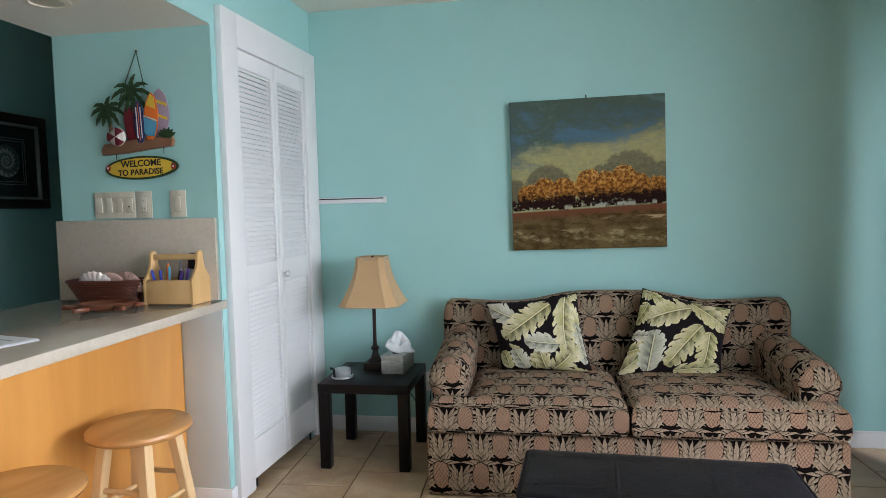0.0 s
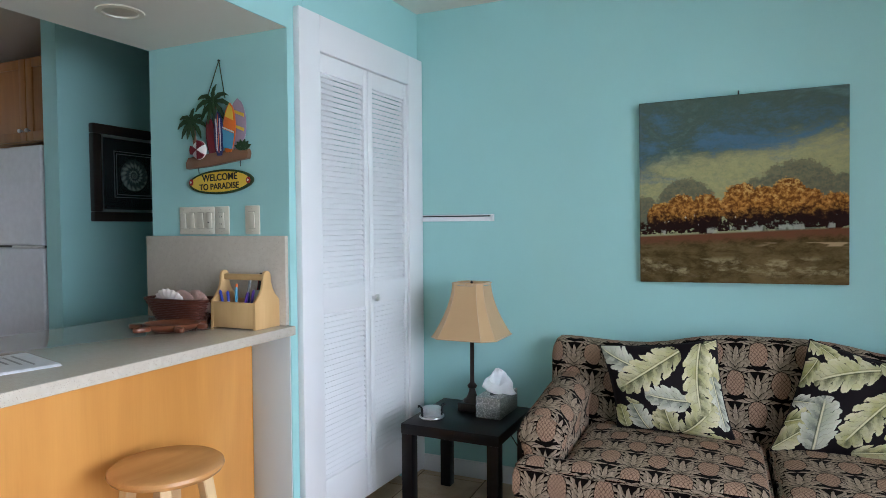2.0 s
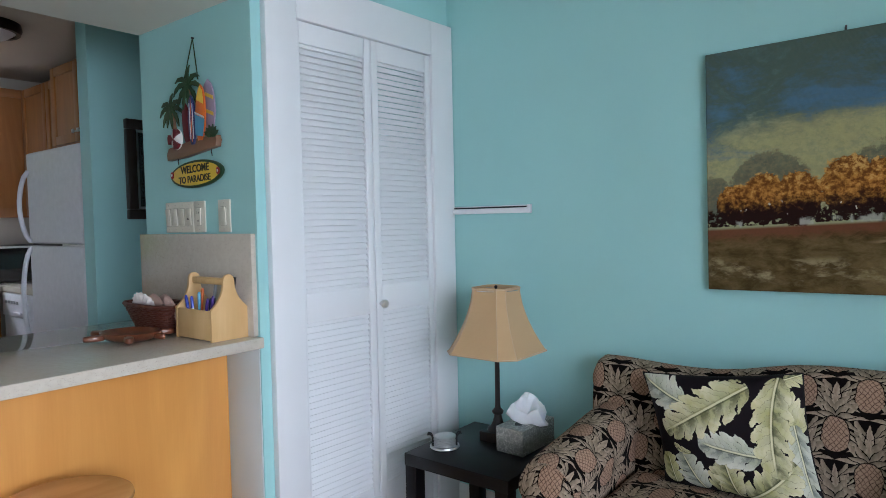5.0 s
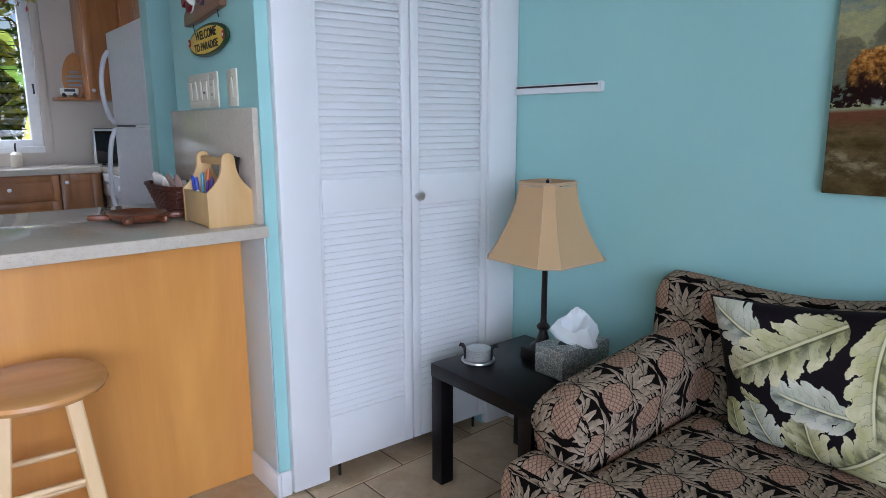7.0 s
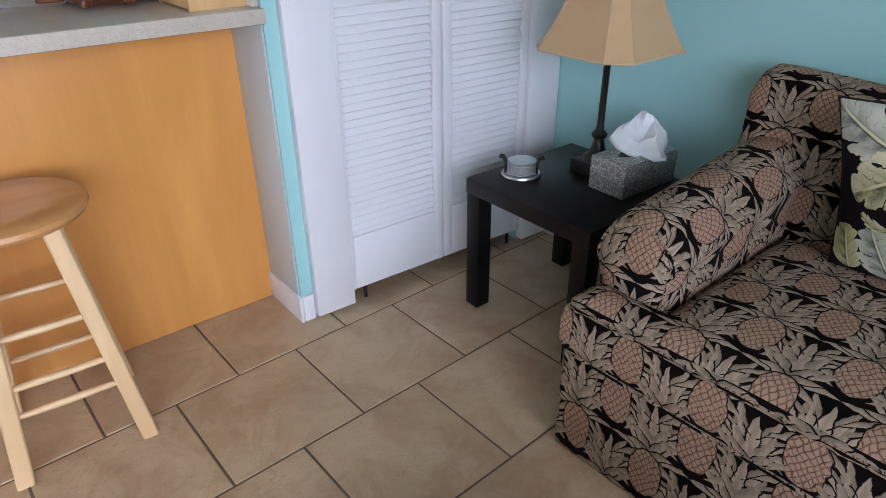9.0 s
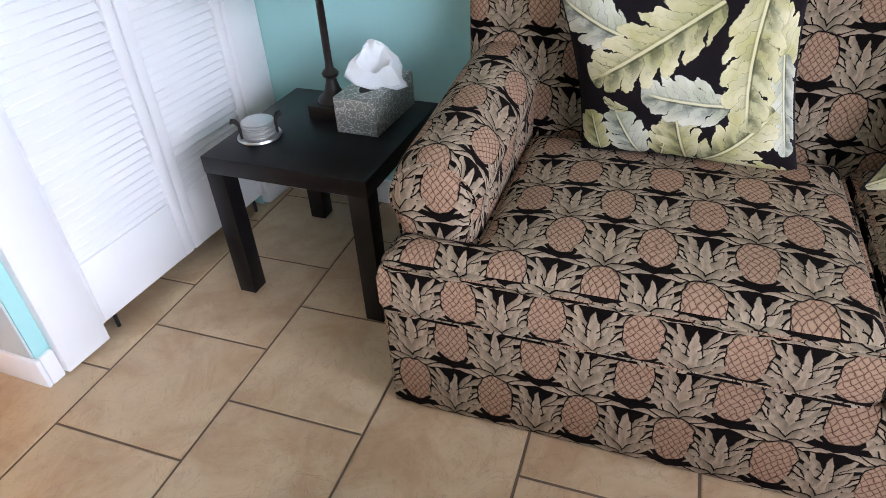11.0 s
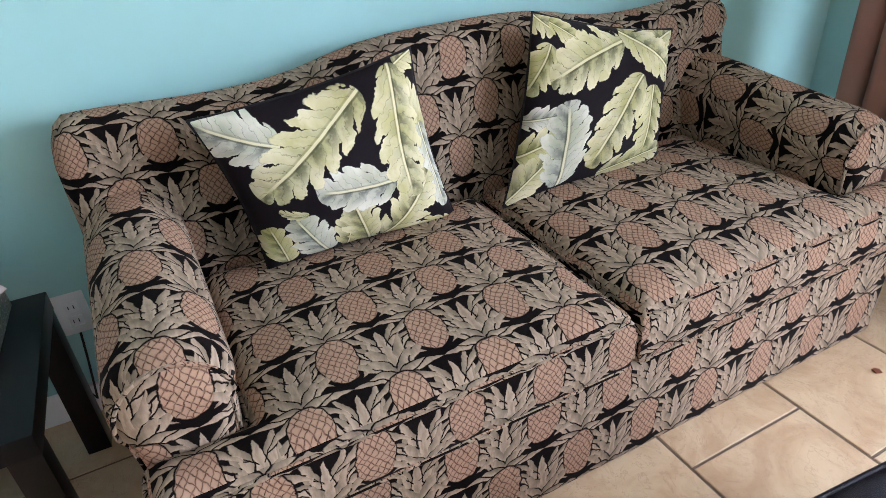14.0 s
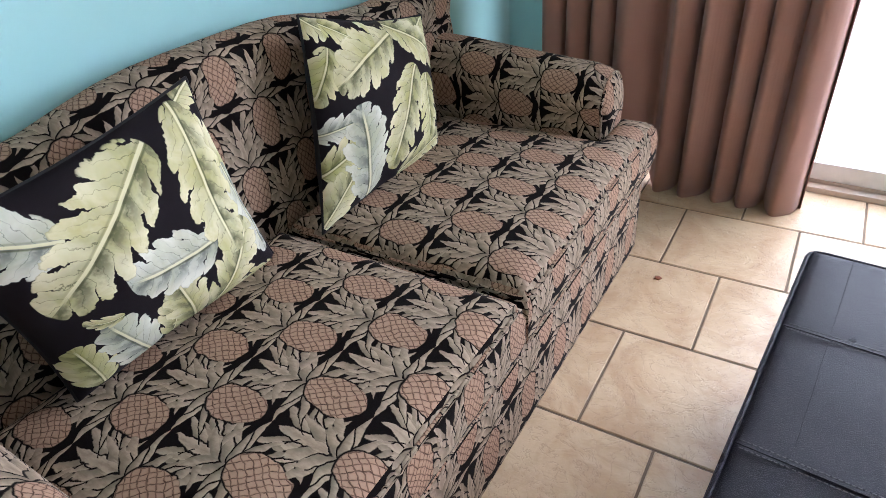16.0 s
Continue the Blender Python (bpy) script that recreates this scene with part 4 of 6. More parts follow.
def tissue_box():
    t = thing("tissue_box", "silver floral tissue box with a white tissue pulled out", "tissue box", pose(-0.795, 3.622, 0.446, 0, 0, -2))
    part("carton", box(-0.061, 0.061, -0.117, 0.117, 0.0, 0.098, 0.0015), FLORAL, t)
    part("slot", prism([(0.025 * math.cos(a), 0.07 * math.sin(a)) for a in [i * math.pi / 12 for i in range(24)]], 0.0982, 0.0988), INK, t)
    bm = bmesh.new()
    random.seed(4)
    n, m = 12, 22
    rows = []
    for i in range(n + 1):
        q = i / n
        row = []
        for j in range(m):
            a = 2 * math.pi * j / m
            r = 0.012 + 0.062 * q ** 1.3 * (0.62 + 0.38 * math.cos(2 * a - 0.7)) * (1 + 0.28 * math.sin(5 * a + q * 2))
            z = 0.098 + 0.105 * math.sin(min(1, q * 1.5) * 1.57) * (0.72 + 0.35 * math.cos(a - 2.0)) - 0.115 * max(0, q - 0.55) * (1 + 0.9 * math.cos(a + 0.6))
            row.append(bm.verts.new((r * math.cos(a) + 0.02 * q, r * 1.25 * math.sin(a), max(z, 0.101) + 0.008 * noise.noise((i * 0.5, j * 0.6, 1)))))
        rows.append(row)
    for i in range(n):
        for j in range(m):
            bm.faces.new((rows[i][j], rows[i][(j + 1) % m], rows[i + 1][(j + 1) % m], rows[i + 1][j]))
    bm.faces.new(rows[0])
    ob = part("tissue", bm, TISSUE, t, "crumpled white tissue")
    mod = ob.modifiers.new("thick", "SOLIDIFY")
    mod.thickness = 0.0012


tissue_box()


def coasters():
    c = thing("coaster_set", "stack of round steel coasters in a handled holder", "coasters", pose(-1.052, 3.425, 0.446, 0, 0, 42))
    part("tray", lathe([(0, 0), (0.056, 0.0), (0.060, 0.004), (0.058, 0.009), (0.05, 0.006), (0, 0.006)], 40), STEEL, c)
    for i in range(6):
        part("coaster", lathe([(0, 0), (0.036, 0.0), (0.0365, 0.0024), (0.043, 0.0028), (0.0435, 0.0050), (0.041, 0.0066), (0, 0.0060)], 36, m=pose(0.0008 * (i % 3), 0.0006 * (i % 2), 0.007 + i * 0.0068)), DULLSTEEL, c)
    for sx in (-1, 1):
        part("handle", tube([(sx * 0.047, -0.009, 0.008), (sx * 0.048, -0.009, 0.044), (sx * 0.054, -0.010, 0.054), (sx * 0.063, -0.007, 0.058), (sx * 0.066, 0.0, 0.052), (sx * 0.063, 0.007, 0.058), (sx * 0.054, 0.010, 0.054), (sx * 0.048, 0.009, 0.044), (sx * 0.047, 0.009, 0.008)], 0.0036, 8), INK, c)


coasters()


# ---- painting, wall rail, outlet ----
def canvas():
    p = thing("canvas_painting", "square canvas of an autumn tree line under a storm sky", "painting", pose(0.257, WALL_N - 0.002, 1.503, 0, -0.7, 0))
    bm = box(-0.418, 0.418, -0.032, 0.0, -0.415, 0.415, 0.002, 1)
    layer = bm.loops.layers.uv.new("UVMap")
    for f in bm.faces:
        for loop in f.loops:
            loop[layer].uv = (loop.vert.co.x / 0.836 + 0.5, loop.vert.co.z / 0.83 + 0.5)
    part("canvas", bm, LANDSCAPE, p)
    part("hook", tube([(0.003, -0.012, 0.41), (0.003, -0.012, 0.428), (0.003, -0.004, 0.434)], 0.0035, 8), DARKSTEEL, p)


canvas()
rail = thing("wall_rail", "short white plastic rail with a dark slot on the wall", "wall rail", pose(-1.11, WALL_N, 1.392))
part("channel", box(-0.208, 0.208, -0.020, 0.0, -0.017, 0.006, 0.002), WHITE, rail)
part("slot", box(-0.196, 0.196, -0.016, -0.002, 0.007, 0.013, 0.001), INK, rail)
part("lip", box(-0.208, 0.208, -0.006, 0.0, 0.013, 0.018, 0.001), WHITE, rail)
for x in (-0.21, 0.205):
    part("end_cap", box(x - 0.006, x + 0.010, -0.021, 0.0, -0.018, 0.019, 0.003), WHITE, rail)
outlet = thing("wall_outlet", "white duplex outlet on the wall beside the sofa", "outlet", pose(-0.655, WALL_N, 0.31))
part("plate", box(-0.036, 0.036, -0.006, 0, -0.058, 0.058, 0.003), WHITE, outlet)
for z in (-0.02, 0.02):
    r = part("receptacle", box(-0.016, 0.016, -0.008, -0.006, z - 0.014, z + 0.014, 0.003), WHITE, outlet)
    for x in (-0.006, 0.006):
        part("slot", box(x - 0.001, x + 0.001, -0.0085, -0.0078, z - 0.005, z + 0.005), INK, r)


# ---- ottoman ----
def ottoman():
    o = thing("ottoman", "long black leather ottoman with stitched panels", "ottoman", pose(0.408, 2.416, 0, 0, 0, -3.0))
    part("base", box(-0.455, 0.455, -0.20, 0.20, 0.03, 0.315, 0.012, 3), LEATHER, o)
    lid = part("lid", box_uv(pad([(-0.470, 0.470, -0.21, 0.21)], 0.318, 0.394, 0.022, 0.008)), LEATHER, o)
    part("piping", tube(rim_path([(-0.468, -0.208), (0.468, -0.208), (0.468, 0.208), (-0.468, 0.208)], 0.386, 0.03), 0.0045, 8, True), LEATHER, lid)
    part("piping", tube(rim_path([(-0.468, -0.208), (0.468, -0.208), (0.468, 0.208), (-0.468, 0.208)], 0.320, 0.03), 0.0045, 8, True), LEATHER, lid)
    def stitches(a, b):
        bm = bmesh.new()
        a, b = Vector(a), Vector(b)
        n = int((b - a).length / 0.008)
        for i in range(n):
            p, q = a.lerp(b, (i + 0.15) / n), a.lerp(b, (i + 0.8) / n)
            tube([p, q], 0.0009, 4, bm=bm)
        return bm
    for x in (-0.145, 0.168):
        for d in (-0.008, 0.008):
            part("stitching", stitches((x + d, -0.195, 0.4022), (x + d, 0.195, 0.4022)), THREAD, lid)
        part("seam", tube([(x, -0.20, 0.4012), (x, 0.20, 0.4012)], 0.0016, 5), LEATHER, lid)
    for y in (-0.125, 0.125):
        part("stitching", stitches((-0.45, y, 0.4018), (0.45, y, 0.4018)), LEATHER, lid)
    for sx in (-1, 1):
        for sy in (-1, 1):
            part("foot", box(sx * 0.41 - 0.025, sx * 0.41 + 0.025, sy * 0.16 - 0.025, sy * 0.16 + 0.025, 0, 0.03, 0.003), BLACKWOOD, o)


ottoman()


# ---- bar stools ----
def stool(m):
    s = thing("bar_stool", "round-seated birch bar stool at the breakfast bar", "stool", m, "stools at the bar")
    part("seat", lathe([(0, 0.588), (0.150, 0.588), (0.163, 0.594), (0.170, 0.605), (0.168, 0.615), (0.158, 0.622), (0.08, 0.619), (0, 0.617)], 56), SEATWOOD, s, "honey-coloured turned wooden seat")
    legs = []
    for k in range(4):
        a = radians(45 + 90 * k)
        top, foot = Vector((0.105 * math.cos(a), 0.105 * math.sin(a), 0.589)), Vector((0.195 * math.cos(a), 0.195 * math.sin(a), 0.0))
        legs.append((top, foot))
        w = 0.019
        def ringat(c, w=w, a=a):
            u, v = Vector((math.cos(a + 0.785), math.sin(a + 0.785), 0)), Vector((-math.sin(a + 0.785), math.cos(a + 0.785), 0))
            pts = []
            for du, dv in ((-1, -0.8), (-0.8, -1), (0.8, -1), (1, -0.8), (1, 0.8), (0.8, 1), (-0.8, 1), (-1, 0.8)):
                pts.append(c + (u * du + v * dv) * w)
            return pts
        part("leg", loft([ringat(foot), ringat(foot.lerp(top, 0.5)), ringat(top)]), BIRCH, s)
    for k, heights in enumerate(((0.13, 0.29, 0.42), (0.17, 0.24, 0.36), (0.13, 0.29, 0.42), (0.17, 0.24, 0.36))):
        (t0, f0), (t1, f1) = legs[k], legs[(k + 1) % 4]
        for h in heights:
            p, q = f0.lerp(t0, h / 0.589), f1.lerp(t1, h / 0.589)
            part("rung", tube([p.lerp(q, 0.06), p.lerp(q, 0.2), p.lerp(q, 0.5), p.lerp(q, 0.8), p.lerp(q, 0.94)], 0.009, 10, radii=[0.007, 0.0085, 0.0095, 0.0085, 0.007]), BIRCH, s)
    return s


one = stool(pose(-1.345, 2.145, 0.0, 0, 0, -4))
copy_thing(one, pose(-1.35, 1.63, 0, 0, 0, -20))


# ---- curtain and sliding glass door ----
def curtain():
    c = thing("curtain", "brown pleated curtain drawn to the side of the glass door", "curtain", pose(1.735, 3.10, 0))
    y0, y1, z0, z1 = 0.51, -0.45, 0.001, 2.22
    n, m = 260, 14
    rows = []
    for j in range(m + 1):
        z = z0 + (z1 - z0) * j / m
        row = []
        for i in range(n + 1):
            q = i / n
            # slack first pleats, one broad flat, then tight folds
            if q < 0.28:
                ph, amp = q / 0.28 * 3.0, 0.030
            elif q < 0.48:
                ph, amp = 3.0 + (q - 0.28) / 0.20, 0.030 + 0.015 * math.sin((q - 0.28) / 0.2 * math.pi)
            else:
                w = (q - 0.48) / 0.52 * 5.0
                ph, amp = 4.0 + w + 0.10 * math.sin(w * 2.3) * min(1.0, w), 0.046 + 0.008 * math.sin(w * 1.7)
            sway = 0.010 * noise.noise((q * 6, z * 0.8, 1.7))
            sharp = math.sin(ph * 2 * math.pi)
            x = -amp * (sharp + 0.22 * math.sin(ph * 4 * math.pi + 0.5)) * (0.85 + 0.25 * (1 - j / m)) + sway
            y = y0 + (y1 - y0) * q + 0.012 * math.cos(ph * 2 * math.pi) - 0.03 * (j / m) * (q - 0.5)
            hem = 0.045 * math.exp(-((q - 0.40) / 0.05) ** 2) if j == 0 else 0.0
            row.append((x, y, z + hem + 0))
        rows.append(row)
    bm = bmesh.new()
    vs = [[bm.verts.new(p) for p in r] for r in rows]
    for a, b in zip(vs, vs[1:]):
        for i in range(n):
            bm.faces.new((a[i], a[i + 1], b[i + 1], b[i]))
    ob = part("cloth", bm, CURTAIN, c)
    mod = ob.modifiers.new("thick", "SOLIDIFY")
    mod.thickness = 0.003
    part("curtain_track", box(-0.03, 0.03, -4.2, 0.60, 2.222, 2.25, 0.004), WHITE, c)


curtain()


def glass_door():
    d = thing("glass_door", "wide sliding glass door in a white frame", "door", pose(EAST + 0.06, 1.235, 0), kind="structure")
    y0, y1 = -2.183, 2.183
    part("sill", box(-0.075, 0.07, y0, y1, -0.01, 0.022, 0.003), SILLBEIGE, d, "beige metal door track")
    for x in (-0.035, 0.005, 0.042):
        part("track_rib", box(x - 0.004, x + 0.004, y0, y1, 0.022, 0.034, 0.001), SILLBEIGE, d)
    part("head", box(-0.05, 0.05, y0, y1, 2.07, 2.119, 0.003), ALUMINIUM, d)
    for y in (y0 + 0.001, y1 - 0.041):
        part("jamb", box(-0.05, 0.05, y, y + 0.04, 0.022, 2.07, 0.003), ALUMINIUM, d)
    for x, a, b in ((-0.018, y0 + 0.04, -0.70), (0.022, -0.74, 0.76), (-0.018, 0.72, y1 - 0.04)):
        sash = part("sash", box(x - 0.016, x + 0.016, a, a + 0.05, 0.034, 2.07, 0.003), ALUMINIUM, d)
        part("stile", box(x - 0.016, x + 0.016, b - 0.05, b, 0.034, 2.07, 0.003), ALUMINIUM, sash)
        part("bottom_rail", box(x - 0.016, x + 0.016, a + 0.05, b - 0.05, 0.034, 0.10, 0.003), ALUMINIUM, sash)
        part("top_rail", box(x - 0.016, x + 0.016, a + 0.05, b - 0.05, 2.01, 2.07, 0.003), ALUMINIUM, sash)
        pane = part("pane", box(x - 0.003, x + 0.003, a + 0.05, b - 0.05, 0.10, 2.01), GLASS, sash)
        pane.visible_shadow = False


glass_door()


# ---- on and above the bar ----
def text_mesh(words, size, mat, slant=0.0):
    cu = bpy.data.curves.new("lettering", "FONT")
    cu.body, cu.size, cu.align_x, cu.align_y, cu.extrude, cu.shear = words, size, "CENTER", "CENTER", 0.0006, slant
    cu.offset = size * 0.02
    tmp = bpy.data.objects.new("lettering", cu)
    scene.collection.objects.link(tmp)
    bpy.context.view_layer.update()
    me = bpy.data.meshes.new_from_object(tmp.evaluated_get(bpy.context.evaluated_depsgraph_get()))
    bpy.data.objects.remove(tmp)
    bpy.data.curves.remove(cu)
    me.materials.clear()
    me.materials.append(mat)
    return me


UP = Matrix.Rotation(radians(90), 4, "X")      # a plate drawn in x, y stands up and faces the room


def plate(outline, y0, y1, bevel=0.001):
    """A flat cut-out that stands in x, z, from y0 (front) to y1."""
    return prism([(x, z) for x, z in outline], -y1, -y0, bevel, m=UP)


def ellipse(cx, cz, a, b, turn=0.0, n=28):
    c, s = math.cos(radians(turn)), math.sin(radians(turn))
    return [(cx + a * math.cos(t) * c - b * math.sin(t) * s, cz + a * math.cos(t) * s + b * math.sin(t) * c) for t in [2 * math.pi * i / n for i in range(n)]]


def boardshape(cx, z0, high, half, lean, n=13):
    """A surfboard's outline: pointed nose, rounder tail."""
    right = []
    for i in range(n):
        q = i / (n - 1)
        right.append((half * (math.sin(math.pi * min(1, q * 0.93 + 0.07)) ** 0.55), z0 + high * q))
    pts = right + [(-x, z) for x, z in reversed(right[:-1])]
    return [(cx + x + lean * (z - z0), z) for x, z in pts]


def frond(x, z, ang, length, droop):
    """One palm frond as a bent, toothed blade."""
    pts_a, pts_b = [], []
    px, pz, a = x, z, radians(ang)
    n = 7
    for i in range(n + 1):
        q = i / n
        w = 0.011 * math.sin(math.pi * min(1, q * 0.85 + 0.12)) * (1 if i % 2 else 0.72)
        pts_a.append((px - math.sin(a) * w, pz + math.cos(a) * w))
        pts_b.append((px + math.sin(a) * w, pz - math.cos(a) * w))
        px, pz = px + math.cos(a) * length / n, pz + math.sin(a) * length / n
        a -= radians(droop / n) * (1 if math.cos(radians(ang)) >= 0 else -1)
    return pts_a + pts_b[::-1]


def welcome_sign():
    s = thing("welcome_sign", "painted palm and surfboard welcome sign hanging on the wall", "wall sign", pose(-1.742, STUB - 0.004, 1.64))
    part("plank", plate([(-0.172, -0.036), (-0.05, -0.030), (0.06, -0.018), (0.165, -0.006), (0.172, 0.018), (0.165, 0.036), (0.05, 0.034), (-0.06, 0.022), (-0.16, 0.012), (-0.174, -0.01)], -0.026, -0.002, 0.002), ENAMEL["sand"], s, "rough brown sandy plank")
    for x, z0, z1, lean in ((-0.122, 0.02, 0.165, -0.12), (-0.008, 0.03, 0.240, -0.05)):
        trunk = part("palm_trunk", tube([(x, -0.012, z0), (x + lean * 0.1, -0.012, (z0 + z1) / 2), (x + lean * 0.14, -0.012, z1)], 0.007, 8, radii=[0.010, 0.008, 0.006]), ENAMEL["sand"], s)
        k = 1.12 if z1 > 0.2 else 0.9
        for i, (ang, ln, dr) in enumerate(((12, 0.10, 75), (-38, 0.10, 40), (55, 0.085, 95), (100, 0.07, -60), (128, 0.085, 95), (165, 0.10, 80), (212, 0.10, 45), (-75, 0.09, 10), (250, 0.085, 10))):
            part("palm_frond", plate(frond(x + lean * 0.14, z1, ang, ln * k, dr), -0.020 - 0.0012 * i, -0.016 - 0.0012 * i, 0.0), ENAMEL["leaf"], trunk, smooth=False)
    for cx, z0, high, half, lean, colour, y in ((-0.018, 0.005, 0.175, 0.028, -0.13, "maroon", -0.018), (0.022, 0.012, 0.185, 0.026, -0.04, "navy", -0.024), (0.070, 0.024, 0.205, 0.034, 0.05, "orange", -0.022), (0.108, 0.036, 0.210, 0.046, 0.02, "lilac", -0.012)):
        b = part("surfboard", plate(boardshape(cx, z0, high, half, lean), y - 0.006, y, 0.002), ENAMEL[colour], s, colour + " enamelled toy surfboard")
        if colour == "navy":
            for d in (-0.010, 0.010):
                part("stripe", plate([(cx + d - 0.002, z0 + 0.02), (cx + d + 0.002, z0 + 0.02), (cx + d + 0.002 - 0.005, z0 + high - 0.03), (cx + d - 0.002 - 0.005, z0 + high - 0.03)], y - 0.0075, y - 0.0062, 0), ENAMEL["white"], b)
            part("stripe", plate([(cx - 0.001, z0 + 0.01), (cx + 0.001, z0 + 0.01), (cx - 0.005, z0 + high - 0.01), (cx - 0.007, z0 + high - 0.01)], y - 0.0075, y - 0.0062, 0), ENAMEL["orange"], b)
        if colour == "orange":
            part("lower_panel", plate([(cx - 0.026, z0 + 0.02), (cx + 0.022, z0 + 0.012), (cx + 0.034, z0 + 0.075), (cx - 0.030, z0 + 0.10)], y - 0.0078, y - 0.0062, 0), ENAMEL["sky"], b)
            part("upper_panel", plate([(cx - 0.016, z0 + 0.15), (cx + 0.030, z0 + 0.13), (cx + 0.025, z0 + 0.18), (cx + 0.008, z0 + 0.198)], y - 0.0078, y - 0.0062, 0), ENAMEL["yellow"], b)
            for q in ((-0.028, 0.102, 0.034, 0.078),):
                part("stripe", plate([(cx + q[0], z0 + q[1]), (cx + q[2], z0 + q[3]), (cx + q[2], z0 + q[3] + 0.006), (cx + q[0], z0 + q[1] + 0.006)], y - 0.009, y - 0.0078, 0), ENAMEL["white"], b)
        if colour == "lilac":
            for zz in (0.09, 0.15):
                part("stripe", plate([(cx - 0.01, z0 + zz), (cx + 0.040, z0 + zz - 0.02), (cx + 0.040, z0 + zz - 0.006), (cx - 0.01, z0 + zz + 0.012)], y - 0.0078, y - 0.0062, 0), ENAMEL["yellow"], b)
    ball = part("beach_ball", lathe([(0, 0.012), (0.02, 0.010), (0.036, 0.003), (0.041, -0.004), (0.0, -0.006)], 30, m=Matrix.Translation((-0.092, -0.030, 0.042)) @ UP), ENAMEL["white"], s)
    for a in (60, 180, 300):
        wedge = [(-0.092, 0.042)] + [(-0.092 + 0.040 * math.cos(radians(a + t)), 0.042 + 0.040 * math.sin(radians(a + t))) for t in (-28, -14, 0, 14, 28)]
        part("segment", plate(wedge, -0.0445, -0.031, 0), ENAMEL["maroon"], ball)
    for i in range(6):
        part("grass_blade", plate(frond(0.150, 0.03, 30 + 24 * i, 0.045, 10), -0.030 - 0.001 * i, -0.027 - 0.001 * i, 0), ENAMEL["leaf"], s)
    part("rope", tube([(-0.085, -0.010, 0.205), (0.006, -0.006, 0.415)], 0.0022, 6), ENAMEL["leaf"], s)
    part("rope", tube([(0.040, -0.010, 0.255), (0.006, -0.006, 0.415)], 0.0022, 6), ENAMEL["leaf"], s)
    part("nail", lathe([(0, 0.0), (0.004, 0.0), (0.004, 0.008), (0, 0.01)], 10, m=Matrix.Translation((0.006, -0.002, 0.415)) @ UP), DARKSTEEL, s)
    for x, z in ((-0.112, -0.026), (0.120, -0.006)):
        part("link", tube([(x, -0.012, z), (x + 0.003, -0.016, z - 0.014), (x, -0.012, z - 0.030)], 0.0016, 6), DARKSTEEL, s)
    rim = part("oval_rim", plate(ellipse(0.008, -0.096, 0.178, 0.052, 1.5, 48), -0.016, -0.003, 0.003), ENAMEL["leaf"], s, "dark green rim")
    part("oval_board", plate(ellipse(0.008, -0.096, 0.162, 0.043, 1.5, 48), -0.0185, -0.016, 0.001), ENAMEL["yellow"], s, "yellow painted oval board")
    for words, size, x, z in (("WELCOME", 0.040, 0.010, -0.078), ("TO PARADISE", 0.036, 0.006, -0.116)):
        me = text_mesh(words, size, INK)
        ob = new("lettering", me)
        ob.parent = s
        ob.matrix_local = Matrix.Translation((x, -0.0192, z)) @ Matrix.Rotation(radians(-1.5), 4, "Y") @ UP @ Matrix.Diagonal((1.0, 1.0, 1.0, 1.0))
    for x in (-0.150, 0.166):
        f = part("flower", plate(ellipse(x, -0.094, 0.011, 0.014), -0.0215, -0.0186, 0.001), ENAMEL["red"], s)
        part("flower_eye", plate(ellipse(x, -0.094, 0.004, 0.005), -0.0228, -0.0216, 0), ENAMEL["white"], f)


welcome_sign()


def switch_plate(x0, x1, kinds):
    p = thing("switch_plate", "ivory wall plate with rocker switches above the bar", "switch plate", pose((x0 + x1) / 2, STUB, 1.381), "wall plates")
    w = x1 - x0
    part("plate", box(-w / 2, w / 2, -0.007, 0, -0.060, 0.060, 0.003), IVORY, p)
    n = len(kinds)
    for i, kind in enumerate(kinds):
        x = -w / 2 + w * (i + 0.5) / n
        part("frame", box(x - 0.0185, x + 0.0185, -0.0078, -0.007, -0.036, 0.036, 0.0003, 1), IVORYDARK, p)
        r = box(x - 0.016, x + 0.016, -0.0125, -0.0078, -0.033, 0.033, 0.0015)
        if kind == "rocker":
            bmesh.ops.rotate(r, verts=r.verts, cent=(x, -0.009, 0), matrix=Matrix.Rotation(radians(3.5), 3, "X"))
        f = part("rocker" if kind != "outlet" else "receptacle", r, IVORY, p)
        if kind == "dimmer":
            part("knob", lathe([(0, 0), (0.003, 0), (0.003, 0.004), (0, 0.004)], 10, m=Matrix.Translation((x, -0.0125, -0.008)) @ UP), INK, f)
        if kind == "outlet":
            for z in (-0.016, 0.016):
                for d in (-0.005, 0.005):
                    part("slot", box(x + d - 0.001, x + d + 0.001, -0.0129, -0.0124, z - 0.004, z + 0.004), INK, f)
    for i in range(n):
        x = -w / 2 + w * (i + 0.5) / n
        for z in (-0.048, 0.048):
            part("screw", lathe([(0, 0), (0.0028, 0), (0.002, 0.0012), (0, 0.0014)], 8, m=Matrix.Translation((x, -0.007, z)) @ UP), IVORYDARK, p)


switch_plate(-1.985, -1.782, ("rocker", "rocker", "rocker", "dimmer"))
switch_plate(-1.778, -1.700, ("outlet",))
switch_plate(-1.612, -1.536, ("rocker",))


